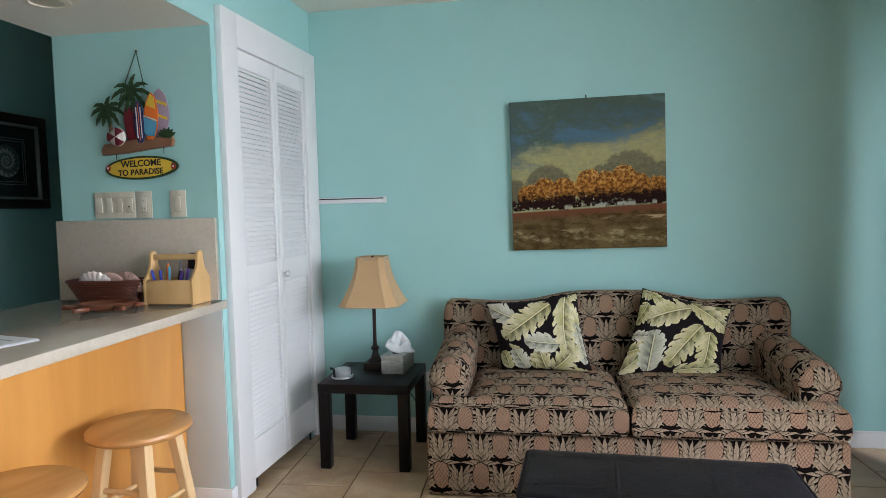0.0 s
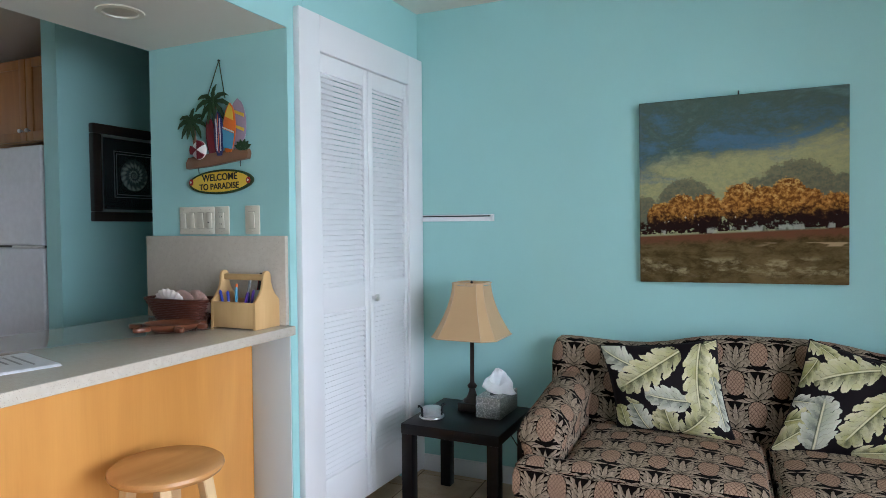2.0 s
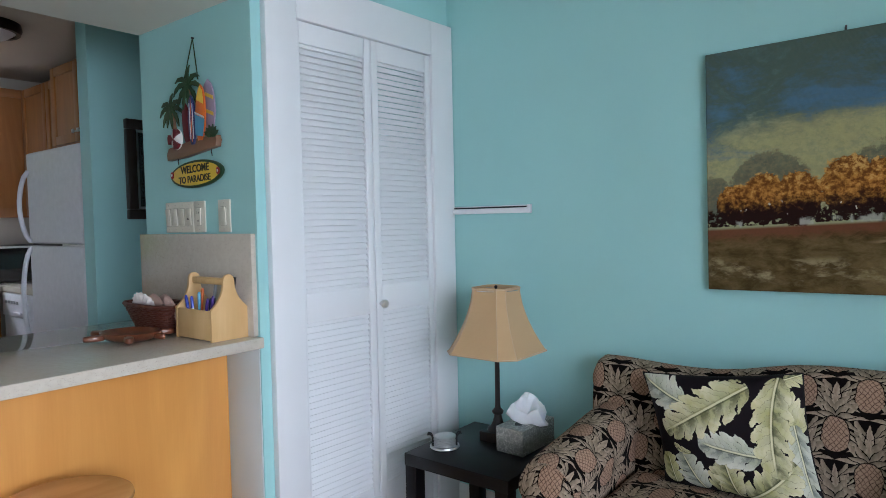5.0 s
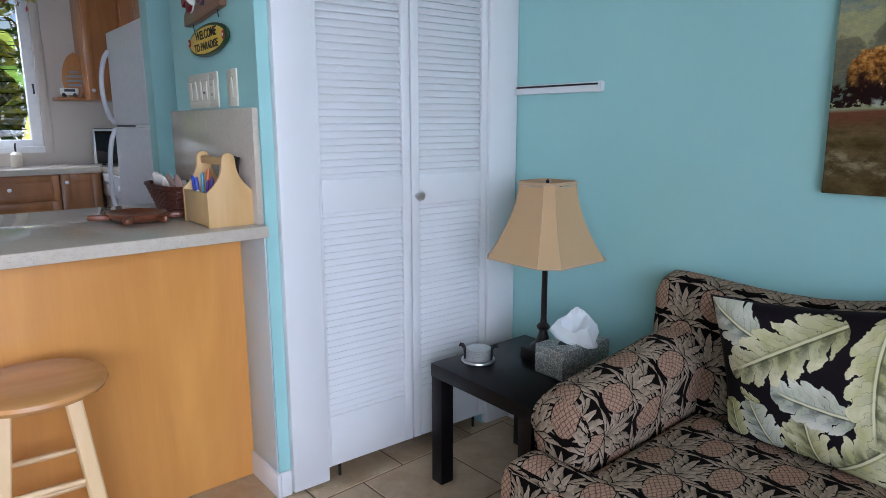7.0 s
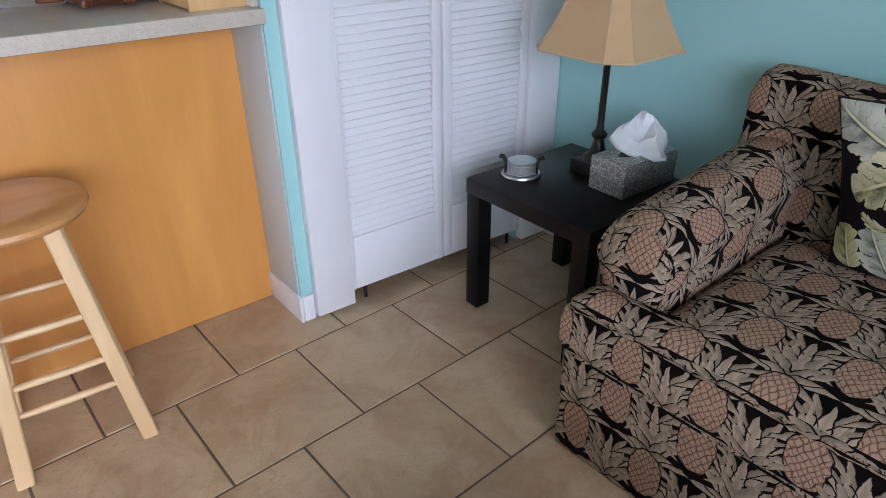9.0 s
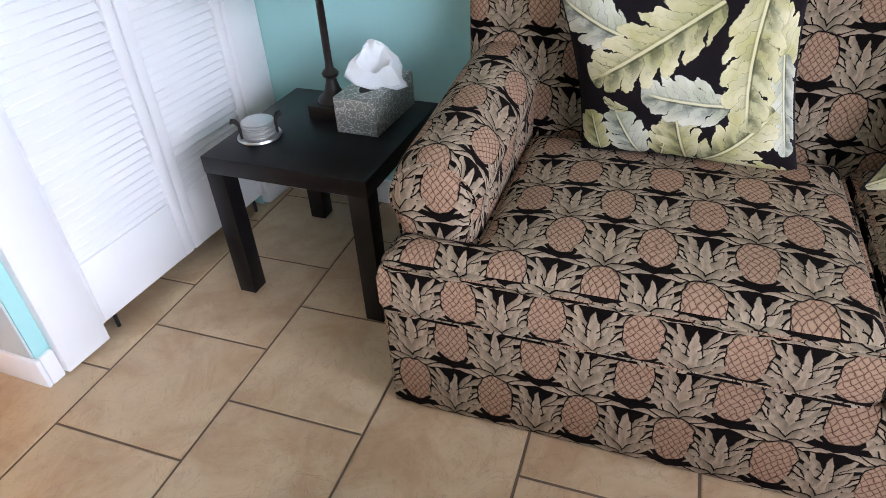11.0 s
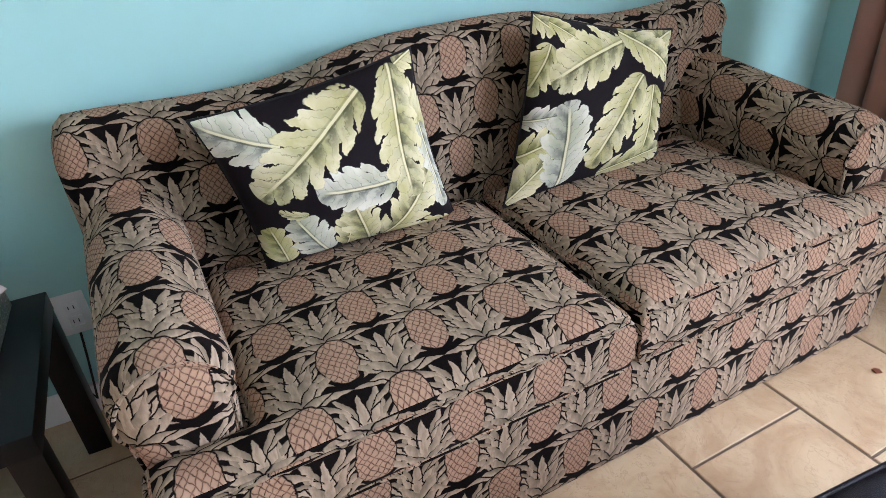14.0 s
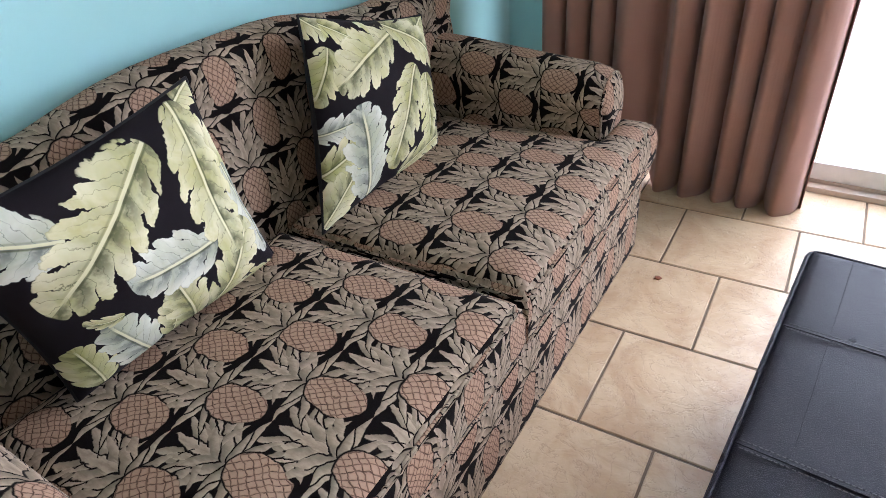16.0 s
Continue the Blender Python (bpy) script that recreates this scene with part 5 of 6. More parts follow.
def caddy():
    c = thing("wooden_caddy", "pale pine caddy holding pens on the counter", "caddy", pose(-1.542, 2.722, TOP))
    outline = [(-0.072, 0.0), (0.072, 0.0), (0.072, 0.108)]
    side = []
    for i in range(9):
        q = i / 8
        side.append((0.072 - 0.050 * (1 - (1 - q) ** 2.2), 0.108 + 0.092 * q))
    top = [(0.022 * math.cos(a), 0.203 + 0.024 * math.sin(a)) for a in [math.pi * i / 8 for i in range(1, 8)]]
    full = outline + side[1:] + top + [(-x, z) for x, z in reversed(side)]
    turn = Matrix.Rotation(radians(90), 4, "Z") @ UP
    for x in (-0.108, 0.108):
        part("end_board", prism(full, -0.006, 0.006, 0.0015, m=Matrix.Translation((x, 0, 0)) @ turn), CADDYWOOD, c)
    for y in (-0.066, 0.066):
        part("side_board", box(-0.102, 0.102, y - 0.005, y + 0.005, 0.004, 0.105, 0.001), CADDYWOOD, c)
    part("bottom_board", box(-0.102, 0.102, -0.060, 0.060, 0.002, 0.010), CADDYWOOD, c)
    part("handle_bar", box(-0.102, 0.102, -0.011, 0.011, 0.188, 0.212, 0.004), CADDYWOOD, c)


caddy()


def pen(colour, x, y, dx, dy, long, tip=None):
    base = Vector((-1.542 + x, 2.722 + y, TOP + 0.012))
    d = Vector((dx, dy, 1)).normalized()
    p = thing("pen", colour + " plastic pen standing in the caddy", "pen", Matrix.Translation(base), "pens in the caddy")
    part("barrel", tube([Vector((0, 0, 0)), d * long * 0.5, d * long], 0.0048, 8), ENAMEL[colour] if colour in ENAMEL else INK, p)
    part("cap", tube([d * long * 0.72, d * long * 0.98, d * (long + 0.006)], 0.0058, 8, radii=[0.0058, 0.0058, 0.003]), ENAMEL[tip or "white"], p)


for row in (("blue", -0.055, -0.042, -0.25, -0.02, 0.135, "blue"), ("white", -0.035, -0.046, -0.10, 0.0, 0.130, "blue"), ("orange", -0.04, -0.02, 0.05, 0.05, 0.155, "orange"), ("sky", -0.012, -0.04, 0.02, 0.0, 0.145, "sky"),
            ("purple", 0.02, -0.045, 0.25, 0.0, 0.13, "purple"), ("navy", 0.05, -0.042, 0.22, 0.0, 0.14, "purple"), ("black", -0.008, 0.0, 0.15, 0.05, 0.18, "grey"), ("blue", 0.035, -0.03, 0.08, 0.0, 0.125, "navy")):
    pen(*row)
card = thing("note_cards", "white and dark note cards standing in the caddy", "cards", pose(-1.50, 2.735, TOP + 0.011, -6, 4, 0))
part("card", box(-0.032, 0.032, -0.001, 0.001, 0, 0.135), PAPER, card)
part("card", box(-0.02, 0.03, 0.012, 0.014, 0, 0.205), INK, card)
part("card", box(-0.028, 0.022, 0.016, 0.018, 0, 0.19), ENAMEL["maroon"], card)


def basket():
    b = thing("wicker_basket", "dark red wicker basket of sea shells on the counter", "basket", pose(-1.850, 2.690, TOP, 0, 0, 0))
    def loop(k, z, wave, amp):
        pts = []
        n = 96
        for i in range(n):
            a = 2 * math.pi * i / n
            c, s = math.cos(a), math.sin(a)
            e = (abs(c) ** 3.4 + abs(s) ** 3.4) ** (-1 / 3.4)
            out = 1 + amp * math.sin(24 * a + wave)
            pts.append(((0.118 + 0.052 * k) * c * e * out, (0.045 + 0.030 * k) * s * e * out, z))
        return pts
    part("base", prism([(x, y) for x, y, _ in loop(0, 0, 0, 0)][::4], 0.001, 0.006, 0.001), WICKER, b)
    for i in range(13):
        q = i / 12
        part("strand", tube(loop(q, 0.005 + 0.092 * q, math.pi * (i % 2), 0.022), 0.0042, 6, True), WICKER, b)
    part("rim", tube(loop(1.06, 0.103, 0, 0.015), 0.0065, 8, True), WICKER, b)
    for i in range(24):
        a = 2 * math.pi * (i + 0.5) / 24
        k = i * 4 + 2
        part("stake", tube([loop(q, 0.002 + 0.10 * q, 0, 0)[k % 96] for q in (0, 0.5, 1.0)], 0.0026, 5), WICKER, b)


basket()


def shell(name, label, m, size, mat, ribs):
    s = thing(name, label, "shell", m, "shells in the basket")
    bm = bmesh.new()
    n, k = 30, 7
    rows = []
    for j in range(k + 1):
        q = j / k
        row = []
        for i in range(n + 1):
            a = radians(-75 + 150 * i / n)
            r = size * q * (1 + 0.04 * math.cos(i * 2 * math.pi / n * ribs))
            y = size * 0.38 * math.sin(q * 2.2) * math.cos(a * 0.8) * (1 + 0.06 * math.cos(i * 2 * math.pi / n * ribs))
            row.append(bm.verts.new((r * math.sin(a), -y, r * math.cos(a))))
        rows.append(row)
    for a, b in zip(rows, rows[1:]):
        for i in range(n):
            bm.faces.new((a[i], a[i + 1], b[i + 1], b[i]))
    bmesh.ops.remove_doubles(bm, verts=bm.verts, dist=1e-5)
    ob = part("valve", bm, mat, s)
    mod = ob.modifiers.new("thick", "SOLIDIFY")
    mod.thickness = 0.003


shell("sea_shell", "large white bleached scallop shell", pose(-1.885, 2.675, TOP + 0.066, 10, 12, 10), 0.088, SHELL, 9)
shell("sea_shell", "brown ribbed cockle shell", pose(-1.815, 2.680, TOP + 0.066, 0, -20, -10), 0.078, SHELLPINK, 14)
shell("sea_shell", "brown ribbed cockle shell", pose(-1.748, 2.685, TOP + 0.066, 0, 25, 0), 0.080, SHELLPINK, 14)
shell("sea_shell", "large white bleached scallop shell", pose(-1.85, 2.71, TOP + 0.050, -25, 0, 0), 0.065, SHELL, 9)


def turtle_dish():
    d = thing("carved_dish", "carved red-brown wooden turtle dish on the counter", "dish", pose(-1.735, 2.525, TOP, 0, 0, 22))
    bowl = [(0.0, 0.0), (0.055, 0.0), (0.078, 0.008), (0.092, 0.022), (0.096, 0.031), (0.088, 0.033), (0.078, 0.026), (0.055, 0.015), (0, 0.012)]
    part("bowl", lathe(bowl, 40, m=Matrix.Diagonal((1.15, 0.88, 1, 1))), KOAWOOD, d)
    def lobe(x, y, a, b, turn):
        c, s = math.cos(radians(turn)), math.sin(radians(turn))
        return prism([(x + a * math.cos(t) * c - b * math.sin(t) * s, y + a * math.cos(t) * s + b * math.sin(t) * c) for t in [2 * math.pi * i / 18 for i in range(18)]], 0.008, 0.027, 0.005)
    part("head", lobe(-0.135, 0.0, 0.034, 0.022, 0), KOAWOOD, d)
    part("tail", lobe(0.122, 0.0, 0.022, 0.010, 0), KOAWOOD, d)
    for x, y, t in ((-0.07, -0.09, 50), (-0.07, 0.09, -50), (0.07, -0.085, -45), (0.07, 0.085, 45)):
        part("flipper", lobe(x, y, 0.034, 0.016, t), KOAWOOD, d)


turtle_dish()
papers = thing("leaflets", "small stack of white printed leaflets on the counter", "papers", pose(-1.69, 1.87, TOP, 0, 0, -14))
for i in range(4):
    part("sheet", box(-0.148 + 0.004 * i, 0.148 - 0.003 * i, -0.105, 0.105, 0.0015 * i, 0.0015 * i + 0.001), PAPER, papers)
for i in range(4):
    part("print_bar", box(-0.10, 0.09 - 0.03 * i, 0.05 - 0.025 * i, 0.058 - 0.025 * i, 0.0056, 0.006), ENAMEL["grey"], papers)


def recessed_light(x, y, z):
    r = thing("recessed_light", "round white recessed ceiling light, switched off", "ceiling light", pose(x, y, z))
    part("trim_ring", lathe([(0.060, 0.0), (0.062, -0.006), (0.082, -0.004), (0.084, 0.0)], 40), IVORY, r)
    part("reflector", lathe([(0.060, -0.001), (0.056, -0.0005), (0.03, -0.0004), (0.0, -0.0004)], 36), IVORYDARK, r)


recessed_light(-1.815, 2.395, 2.148)


# ---- hall wall: the framed shell print ----
def framed_print():
    f = thing("framed_print", "dark wooden frame with a nautilus shell print", "picture", pose(-3.035, 3.435, 1.665, 0, 0, 90))
    w, h = 0.285, 0.275
    def bar(x0, x1, z0, z1):
        return box(x0, x1, -0.035, 0, z0, z1, 0.006)
    for a in ((-w, w, h - 0.055, h), (-w, w, -h, -h + 0.055), (-w, -w + 0.055, -h + 0.055, h - 0.055), (w - 0.055, w, -h + 0.055, h - 0.055)):
        part("frame_bar", bar(*a), DARKFRAME, f)
    k = 0.07
    for a in ((-w + 0.05, w - 0.05, h - k, h - k + 0.018), (-w + 0.05, w - 0.05, -h + k - 0.018, -h + k), (-w + k - 0.018, -w + k, -h + k, h - k), (w - k, w - k + 0.018, -h + k, h - k)):
        part("silver_slip", box(a[0], a[1], -0.026, -0.008, a[2], a[3], 0.003), STEEL, f, "pale silver inner slip")
    part("mat", box(-w + 0.05, w - 0.05, -0.008, -0.004, -h + 0.05, h - 0.05), INK, f, "black mat board")
    for j, q in ((0, 0.135), (1, 0.120)):
        for x0, x1, z0, z1 in ((-q, q, q - 0.004, q), (-q, q, -q, -q + 0.004), (-q, -q + 0.004, -q + 0.004, q - 0.004), (q - 0.004, q, -q + 0.004, q - 0.004)):
            part("inner_line", box(x0, x1, -0.0095, -0.008, z0, z1), STEEL, f)
    bm = box(-0.115, 0.115, -0.0092, -0.0081, -0.115, 0.115)
    layer = bm.loops.layers.uv.new("UVMap")
    for fc in bm.faces:
        for loop in fc.loops:
            loop[layer].uv = (loop.vert.co.x / 0.112, loop.vert.co.z / 0.112)
    part("print", bm, NAUTILUS, f, "pale nautilus shell on black")
    g = part("glazing", box(-w + 0.055, w - 0.055, -0.0135, -0.0120, -h + 0.055, h - 0.055), GLASS, f)
    g.visible_shadow = False


framed_print()


# ---- kitchen ----
def refrigerator():
    f = thing("refrigerator", "white top-freezer refrigerator, doors closed", "refrigerator", pose(-3.58, 3.02, 0))
    part("body", box(-0.375, 0.375, 0.045, 0.56, 0.02, 1.80, 0.006), FRIDGEWHITE, f)
    part("lower_door", box(-0.378, 0.378, -0.035, 0.043, 0.06, 1.245, 0.014, 4), FRIDGEWHITE, f)
    part("freezer_door", box(-0.378, 0.378, -0.035, 0.043, 1.258, 1.812, 0.014, 4), FRIDGEWHITE, f)
    part("gasket", box(-0.370, 0.370, -0.020, 0.044, 1.2455, 1.2575), INK, f)
    part("hinge", box(0.10, 0.37, -0.032, -0.005, 1.246, 1.2572, 0.002), STEEL, f)
    for z0, z1, s in ((0.60, 1.235, 1), (1.268, 1.70, -1)):
        pts = []
        for i in range(13):
            q = i / 12
            pts.append((-0.345, -0.036 - 0.055 * math.sin(math.pi * q) ** 0.6, z0 + (z1 - z0) * q))
        part("handle", tube(pts, 0.014, 10), FRIDGEWHITE, f)
    part("kick_plate", box(-0.36, 0.36, 0.0, 0.04, 0.0, 0.055), INK, f)


refrigerator()


def cabinet(name, label, m, w, h, d, doors, drawers=0, knob_low=True):
    """A cabinet that faces local -y: box and framed doors with knobs, or a drawer row above them."""
    c = thing(name, label, "cabinet", m, "kitchen cabinets")
    part("body", box(-w / 2, w / 2, 0, d, 0, h, 0.002), CABINET, c)
    rows = [(0.008, h - 0.008, False)] if not drawers else [(0.008, h - 0.185, False), (h - 0.175, h - 0.008, True)]
    for z0, z1, is_drawer in rows:
        for i in range(doors):
            x0, x1 = -w / 2 + w * i / doors + 0.005, -w / 2 + w * (i + 1) / doors - 0.005
            door = part("drawer_front" if is_drawer else "door", box(x0 + 0.04, x1 - 0.04, -0.010, -0.001, z0 + 0.04, z1 - 0.04), CABINET, c)
            r = 0.055 if not is_drawer else 0.042
            for a in ((x0, x0 + r, z0, z1), (x1 - r, x1, z0, z1), (x0 + r, x1 - r, z1 - r, z1), (x0 + r, x1 - r, z0, z0 + r)):
                part("frame_rail", box(a[0], a[1], -0.020, -0.001, a[2], a[3], 0.002), CABINET, door)
            kx = (x0 + x1) / 2 if is_drawer else (x1 - 0.028 if i % 2 == 0 and doors > 1 else x0 + 0.028)
            kz = (z0 + z1) / 2 if is_drawer else (z0 + 0.06 if not knob_low else z1 - 0.05)
            part("knob", lathe([(0, 0), (0.005, 0), (0.005, 0.012), (0.013, 0.018), (0.012, 0.026), (0, 0.028)], 14, m=Matrix.Translation((kx, -0.020, kz)) @ UP), STEEL, door)


EASTWARD = 90
cabinet("sink_cabinet", "oak sink base cabinet with framed fronts", pose(-4.62, 2.15, 0.10, 0, 0, EASTWARD), 1.20, 0.822, 0.52, 2, 1)
cabinet("base_cabinet", "narrow oak base cabinet with one framed door", pose(-4.62, 2.885, 0.10, 0, 0, EASTWARD), 0.255, 0.822, 0.52, 1, 0)
cabinet("base_cabinet", "oak base cabinet with framed fronts under the counter", pose(-4.62, 0.90, 0.10, 0, 0, EASTWARD), 1.28, 0.822, 0.52, 3, 1)
cabinet("wall_cabinet", "oak wall cabinet hung beside the kitchen window", pose(-4.83, 3.32, 1.435, 0, 0, EASTWARD), 0.58, 0.93, 0.31, 1, 0, False)
cabinet("wall_cabinet", "oak wall cabinet hung on the kitchen back wall", pose(-4.395, 3.29, 1.435), 0.86, 0.93, 0.32, 2, 0, False)
cabinet("wall_cabinet", "short oak wall cabinet above the refrigerator", pose(-3.56, 3.16, 1.86), 0.79, 0.50, 0.45, 2, 0, False)
tagged(part("kitchen_counter", box(-5.149, -4.58, 0.25, 3.02, 0.923, 0.962, 0.003), QUARTZ), "beige quartz kitchen counter under the window", "countertop")
tagged(part("corner_counter", box(-5.149, -3.97, 3.021, 3.619, 0.923, 0.962, 0.003), QUARTZ), "beige quartz counter in the kitchen corner", "countertop")


def dishwasher():
    d = thing("dishwasher", "white built-in dishwasher with control buttons", "dishwasher", pose(-4.28, 3.03, 0))
    part("body", box(-0.29, 0.29, 0.02, 0.56, 0.02, 0.92), FRIDGEWHITE, d)
    part("door", box(-0.295, 0.295, -0.005, 0.02, 0.12, 0.76, 0.004), FRIDGEWHITE, d)
    p = part("control_panel", box(-0.295, 0.295, -0.015, 0.02, 0.765, 0.918, 0.004), FRIDGEWHITE, d)
    for i in range(5):
        part("button", box(-0.24 + i * 0.05, -0.205 + i * 0.05, -0.019, -0.015, 0.85, 0.87, 0.002), ENAMEL["grey"], p)
    part("dial", lathe([(0, 0), (0.022, 0), (0.02, 0.014), (0, 0.015)], 18, m=Matrix.Translation((0.16, -0.015, 0.84)) @ UP), FRIDGEWHITE, p)
    part("latch", box(-0.06, 0.06, -0.03, -0.015, 0.785, 0.80, 0.004), FRIDGEWHITE, p)


dishwasher()


def microwave():
    m = thing("microwave", "dark glass-fronted microwave in the kitchen corner", "microwave", pose(-4.72, 3.23, 0.962, 0, 0, 55))
    part("case", box(-0.24, 0.24, 0.02, 0.34, 0.008, 0.27, 0.006), DARKSTEEL, m)
    part("door", box(-0.24, 0.12, 0.0, 0.02, 0.012, 0.266, 0.003), BLACKGLASS, m)
    part("door_trim", box(-0.24, -0.222, -0.006, 0.0, 0.012, 0.266, 0.002), STEEL, m)
    part("top_trim", box(-0.222, 0.24, -0.006, 0.0, 0.250, 0.266, 0.002), STEEL, m)
    part("keypad", box(0.125, 0.24, -0.004, 0.02, 0.012, 0.245, 0.002), BLACKGLASS, m)
    for x in (-0.2, 0.2):
        part("foot", box(x - 0.015, x + 0.015, 0.05, 0.08, 0.0, 0.008), RUBBER, m)


microwave()


def jalousie():
    w = thing("jalousie_window", "white-framed jalousie window with glass louvres, open", "window", pose(-5.15, 2.13, 1.10), kind="structure")
    y0, y1, h = -0.63, 0.63, 1.05
    for a in ((y0 - 0.06, y0, -0.05, h + 0.06), (y1, y1 + 0.06, -0.05, h + 0.06)):
        part("casing", box(0.0, 0.022, a[0], a[1], a[2], a[3], 0.003), CREAM, w)
    part("casing", box(0.0, 0.022, y0, y1, h, h + 0.06, 0.003), CREAM, w)
    part("window_sill", box(0.0, 0.045, y0, y1, -0.045, 0.0, 0.004), ALUMINIUM, w)
    for y in (y0, -0.035, y1 - 0.07):
        part("window_frame", box(-0.09, -0.01, y, y + 0.07, 0.0, h, 0.003), ALUMINIUM, w)
    part("window_frame", box(-0.09, -0.01, y0 + 0.07, y1 - 0.07, 0.0, 0.05, 0.003), ALUMINIUM, w)
    pane = box(-0.003, 0.003, -0.272, 0.272, -0.052, 0.052, 0.001, 1)
    bmesh.ops.rotate(pane, verts=pane.verts, cent=(0, 0, 0), matrix=Matrix.Rotation(radians(62), 3, "Y"))
    me = mesh_of("louvre_pane", pane, GLASS)
    for yc in (-0.2975, 0.2625):
        for i in range(11):
            piece("louvre_pane", me, w, pose(-0.05, yc, 0.10 + i * 0.085)).visible_shadow = False
            part("louvre_clip", box(-0.085, -0.02, yc + 0.268, yc + 0.280, 0.094 + i * 0.085, 0.106 + i * 0.085), ALUMINIUM, w)
    part("crank", tube([(0.0, y1 - 0.03, 0.45), (0.03, y1 - 0.03, 0.45), (0.035, y1 - 0.03, 0.38)], 0.006, 8), DARKSTEEL, w)


jalousie()


def faucet():
    f = thing("faucet", "brushed steel kitchen faucet by the window", "faucet", pose(-4.98, 2.42, 0.962))
    part("base", lathe([(0, 0), (0.028, 0), (0.026, 0.02), (0.02, 0.03), (0.019, 0.14), (0.022, 0.15), (0.0, 0.16)], 20), STEEL, f)
    part("spout", tube([(0, 0, 0.13), (0.02, 0, 0.18), (0.07, 0, 0.205), (0.13, 0, 0.19), (0.16, 0, 0.16)], 0.013, 10), STEEL, f)
    part("lever", tube([(0, 0, 0.155), (-0.01, 0.02, 0.20), (-0.012, 0.03, 0.235)], 0.007, 8), STEEL, f)


faucet()


def soap():
    s = thing("soap_dispenser", "clear soap bottle with black pump beside the faucet", "soap bottle", pose(-4.93, 2.55, 0.962))
    part("bottle", lathe([(0, 0), (0.034, 0), (0.036, 0.01), (0.036, 0.09), (0.02, 0.105), (0.012, 0.11), (0, 0.11)], 24), IVORYDARK, s)
    part("pump", tube([(0, 0, 0.11), (0, 0, 0.16), (0.03, 0, 0.165)], 0.006, 8), RUBBER, s)


soap()


def corner_shelf():
    s = thing("wall_shelf", "small wooden shelf on the cabinet's side", "shelf", pose(-5.0, 2.93, 1.435))
    part("board", box(-0.148, 0.10, -0.085, 0.095, 0.0, 0.022, 0.006), CABINET, s)
    d = thing("surfboard_plaque", "small wooden surfboard plaque with pale lettering bars", "ornament", pose(-4.985, 2.975, 1.457, -8, 0, 62))
    part("board", plate(boardshape(0, 0, 0.33, 0.085, 0.0), -0.008, 0.004, 0.003), CABINET, d)
    for i, w in enumerate((0.03, 0.055, 0.06, 0.05)):
        part("lettering_bar", box(-w, w, -0.0105, -0.0085, 0.175 - i * 0.032, 0.192 - i * 0.032), ENAMEL["grey"], d)
    v = thing("toy_van", "small white toy van on the shelf", "ornament", pose(-4.94, 2.93, 1.457, 0, 0, 75))
    body = part("body", box(-0.06, 0.06, -0.025, 0.025, 0.014, 0.065, 0.012, 3), ENAMEL["white"], v)
    part("window", box(-0.03, 0.04, -0.0262, -0.0245, 0.038, 0.056), INK, body)
    for x in (-0.035, 0.035):
        for y in (-0.022, 0.022):
            part("wheel", lathe([(0, -0.006), (0.014, -0.006), (0.014, 0.006), (0, 0.006)], 14, m=Matrix.Translation((x, y, 0.0145)) @ UP), RUBBER, v)


corner_shelf()


def garland():
    """Artificial greenery with red blooms along the window's head."""
    random.seed(9)
    g = thing("leaf_garland", "green and red artificial leaf garland over the window", "garland", pose(-5.10, 2.13, 2.16))
    part("stem", tube([(0, -0.66 + 0.12 * i, 0.02 * math.sin(i * 1.7)) for i in range(12)], 0.006, 6), ENAMEL["leaf"], g)
    leaf_bm, bloom = bmesh.new(), bmesh.new()
    for i in range(150):
        y = random.uniform(-0.66, 0.68)
        m = Matrix.Translation((random.uniform(-0.01, 0.07), y, random.uniform(-0.09, 0.06))) @ Euler([random.uniform(-1.4, 1.4) for _ in range(3)]).to_matrix().to_4x4()
        target = bloom if i % 4 == 0 else leaf_bm
        k = random.uniform(0.02, 0.04)
        vs = [target.verts.new(m @ Vector(p)) for p in ((-k, 0, 0), (-0.2 * k, 0.45 * k, 0.1 * k), (k, 0, 0), (-0.2 * k, -0.45 * k, 0.1 * k))]
        target.faces.new(vs)
    part("leaves", leaf_bm, FOLIAGE, g, smooth=False)
    part("blooms", bloom, ENAMEL["red"], g, "red blooms", False)


garland()


def kitchen_light():
    k = thing("ceiling_fixture", "round flush kitchen ceiling light with dark rim, off", "ceiling light", pose(-3.72, 2.72, CEIL))
    part("rim", lathe([(0.0, 0.0), (0.185, 0.0), (0.19, -0.03), (0.18, -0.055), (0.16, -0.055), (0.16, -0.03), (0, -0.03)], 44), BRONZE, k)
    part("diffuser", lathe([(0.159, -0.045), (0.12, -0.075), (0.06, -0.09), (0, -0.094)], 40), FRIDGEWHITE, k)


kitchen_light()


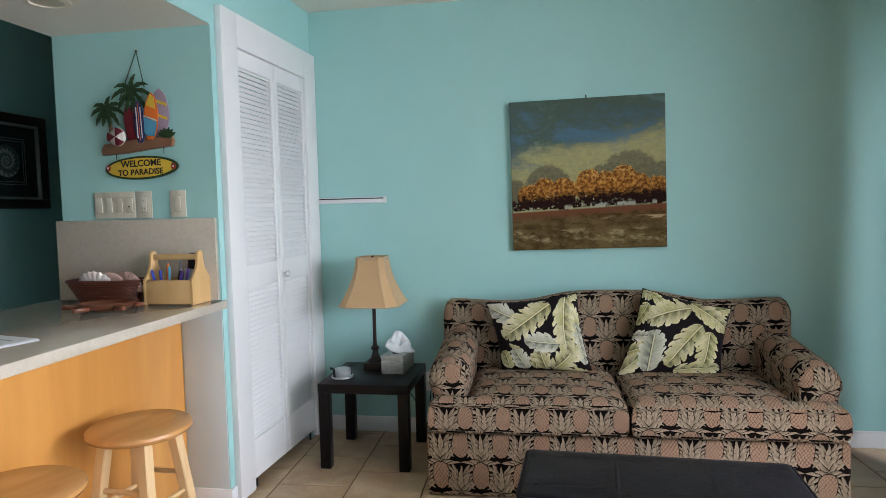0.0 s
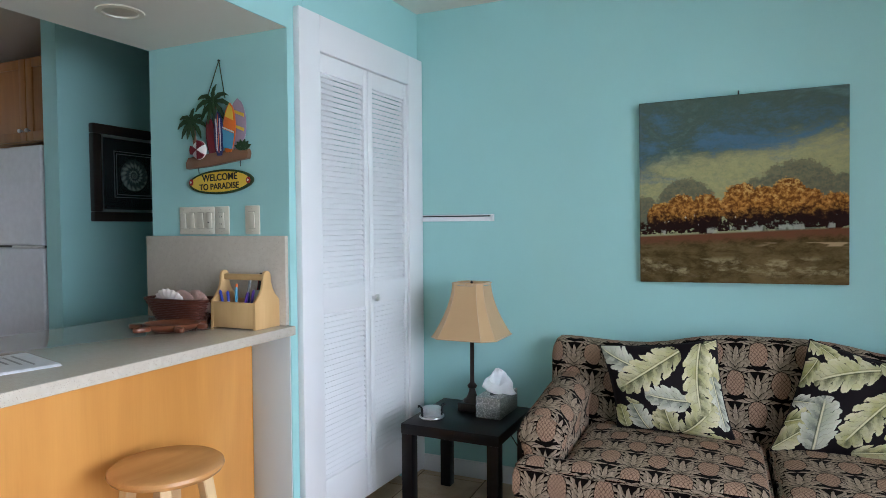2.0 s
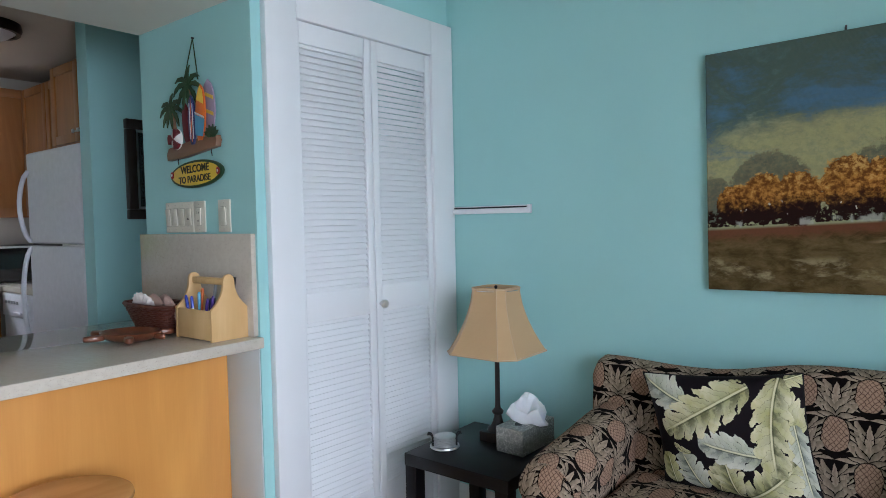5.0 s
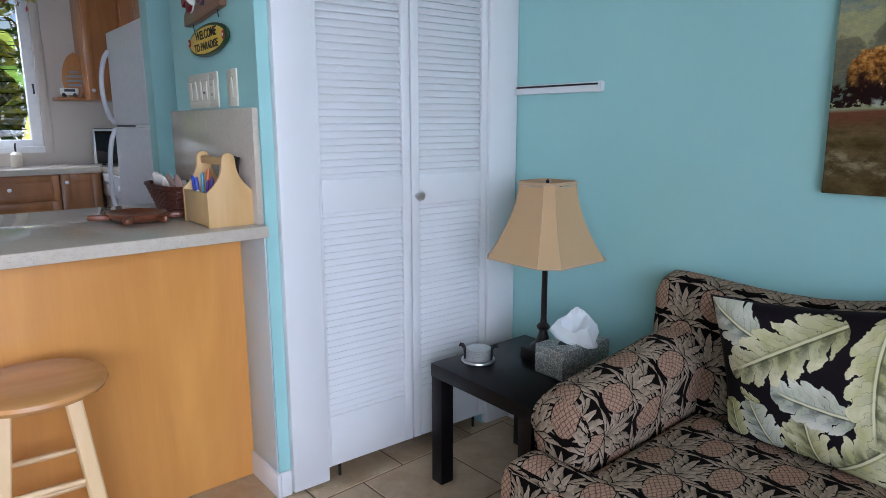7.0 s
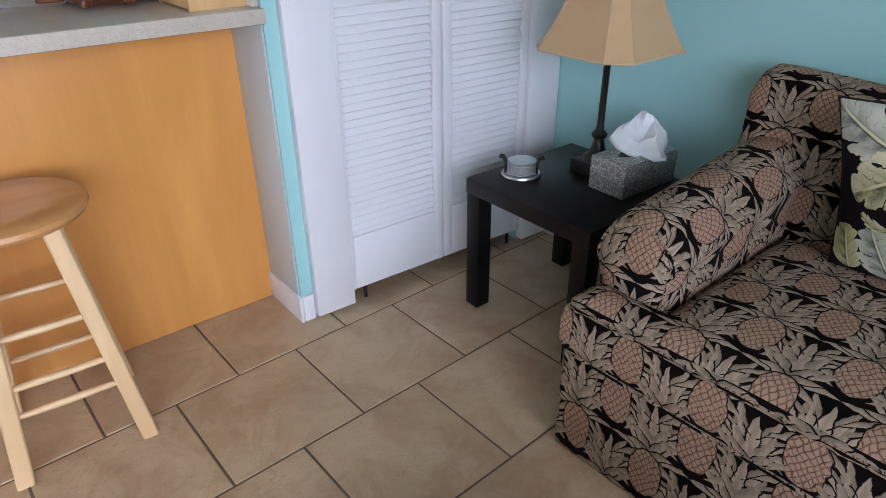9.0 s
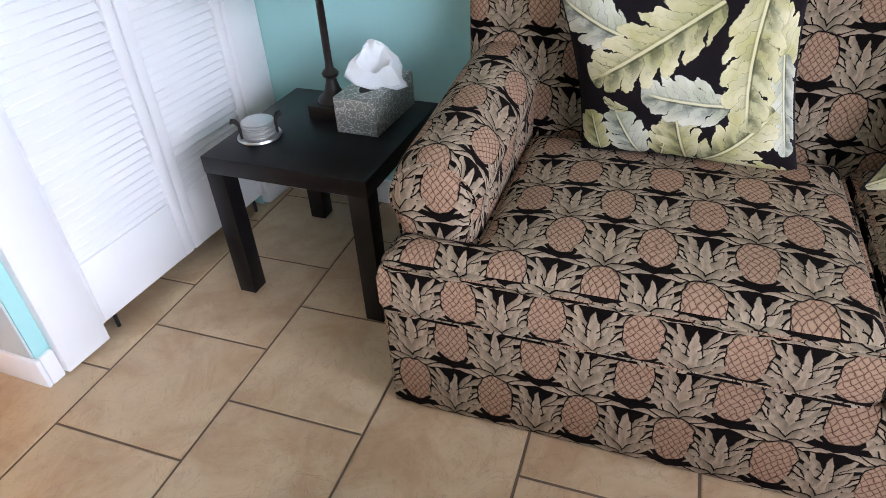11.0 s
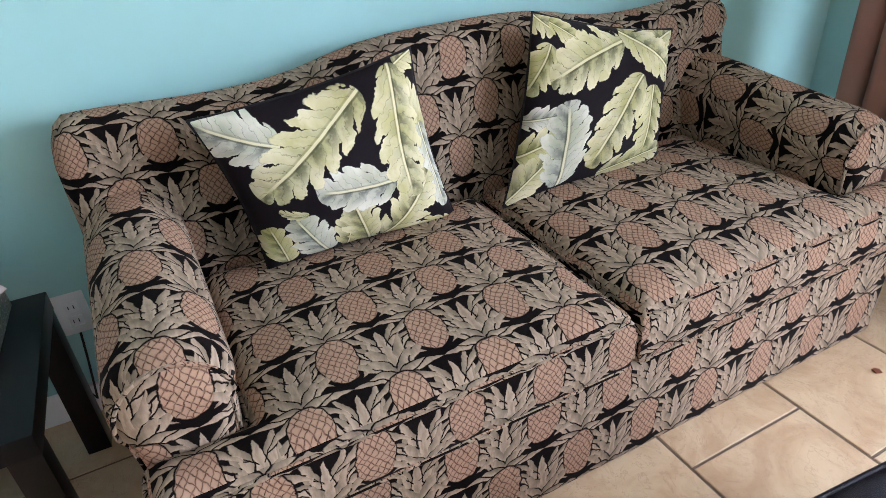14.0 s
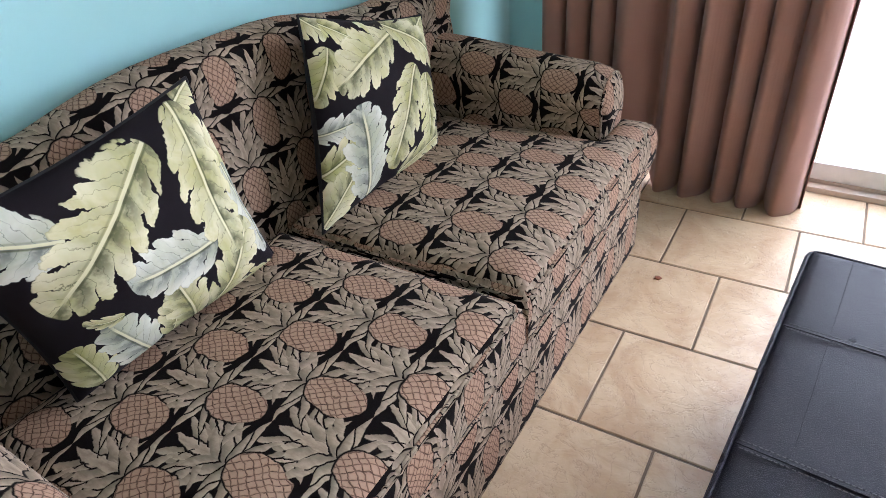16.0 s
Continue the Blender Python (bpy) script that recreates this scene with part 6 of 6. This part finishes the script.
# ---- outside the kitchen window: garden plants ----
def garden():
    random.seed(21)
    bm = bmesh.new()
    for s in range(85):
        bx, by = random.uniform(-8.2, -6.2), random.uniform(0.2, 5.6)
        for k in range(26):
            ang, ln = random.uniform(0, 6.283), random.uniform(0.35, 0.9)
            z, up = random.uniform(0.1, 2.6), random.uniform(0.2, 0.9)
            wid = random.uniform(0.04, 0.10)
            d, n = Vector((math.cos(ang), math.sin(ang), 0)), Vector((-math.sin(ang), math.cos(ang), 0))
            rows = []
            for i in range(6):
                q = i / 5
                c = Vector((bx, by, z)) + d * ln * q + Vector((0, 0, up * ln * q - 0.9 * ln * q * q))
                w = wid * math.sin(math.pi * (0.08 + 0.9 * q)) + 0.002
                rows.append((bm.verts.new(c - n * w), bm.verts.new(c + Vector((0, 0, -w * 0.4))), bm.verts.new(c + n * w)))
            for a, b in zip(rows, rows[1:]):
                bm.faces.new((a[0], a[1], b[1], b[0]))
                bm.faces.new((a[1], a[2], b[2], b[1]))
    ob = part("garden_shrubs", bm, FOLIAGE, None)
    tagged(ob, "sunlit yellow-green tropical shrubs outside the kitchen window", "shrubs", kind="stuff")


garden()

crumb = tagged(part("dry_leaf", prism([(0.0, -0.012), (0.01, -0.004), (0.006, 0.008), (-0.004, 0.014), (-0.012, 0.002)], 0.0, 0.004, 0.001, m=pose(1.165, 2.965, 0.0, 12, 0, 30)), KOAWOOD), "small dry brown leaf scrap on the tile floor", "debris")


# ---- floor tiles, laid last: staggered columns ----
def tiles():
    pitch, gap = 0.3615, 0.0065
    def tile_mesh(x0, x1, y0, y1):
        tmp = box(x0, x1, y0, y1, -0.009, 0.0)
        top = [e for e in tmp.edges if all(v.co.z > -0.001 for v in e.verts)]
        bmesh.ops.bevel(tmp, geom=top, offset=0.0022, segments=1, affect="EDGES")
        return mesh_of("tile", tmp, TILE, True)
    TILT = pose(-1.272, 2.722, 0, 0, 0, 1.9) @ pose(1.272, -2.722, 0)
    half = (pitch - gap) / 2
    whole = tile_mesh(-half, half, -half, half)
    x = -1.272 - pitch
    k = 0
    while x < EAST + 0.1:
        xa, xb = x + gap / 2, x + pitch - gap / 2
        y = 2.722 - 14 * pitch - (pitch / 2 if k % 2 == 0 else 0)
        while y < WALL_N + 0.1:
            ya, yb = y + gap / 2, y + pitch - gap / 2
            if xb - xa > 0.02 and yb - ya > 0.02 and yb > -2.4:
                cut = xb - xa < pitch - gap - 1e-4 or yb - ya < pitch - gap - 1e-4
                me = tile_mesh(xa - (xa + xb) / 2, (xb - xa) / 2, -(yb - ya) / 2, (yb - ya) / 2) if cut else whole
                piece("tile", me, floor, TILT @ pose((xa + xb) / 2, (ya + yb) / 2, 0))
            y += pitch
        x += pitch
        k += 1


tiles()
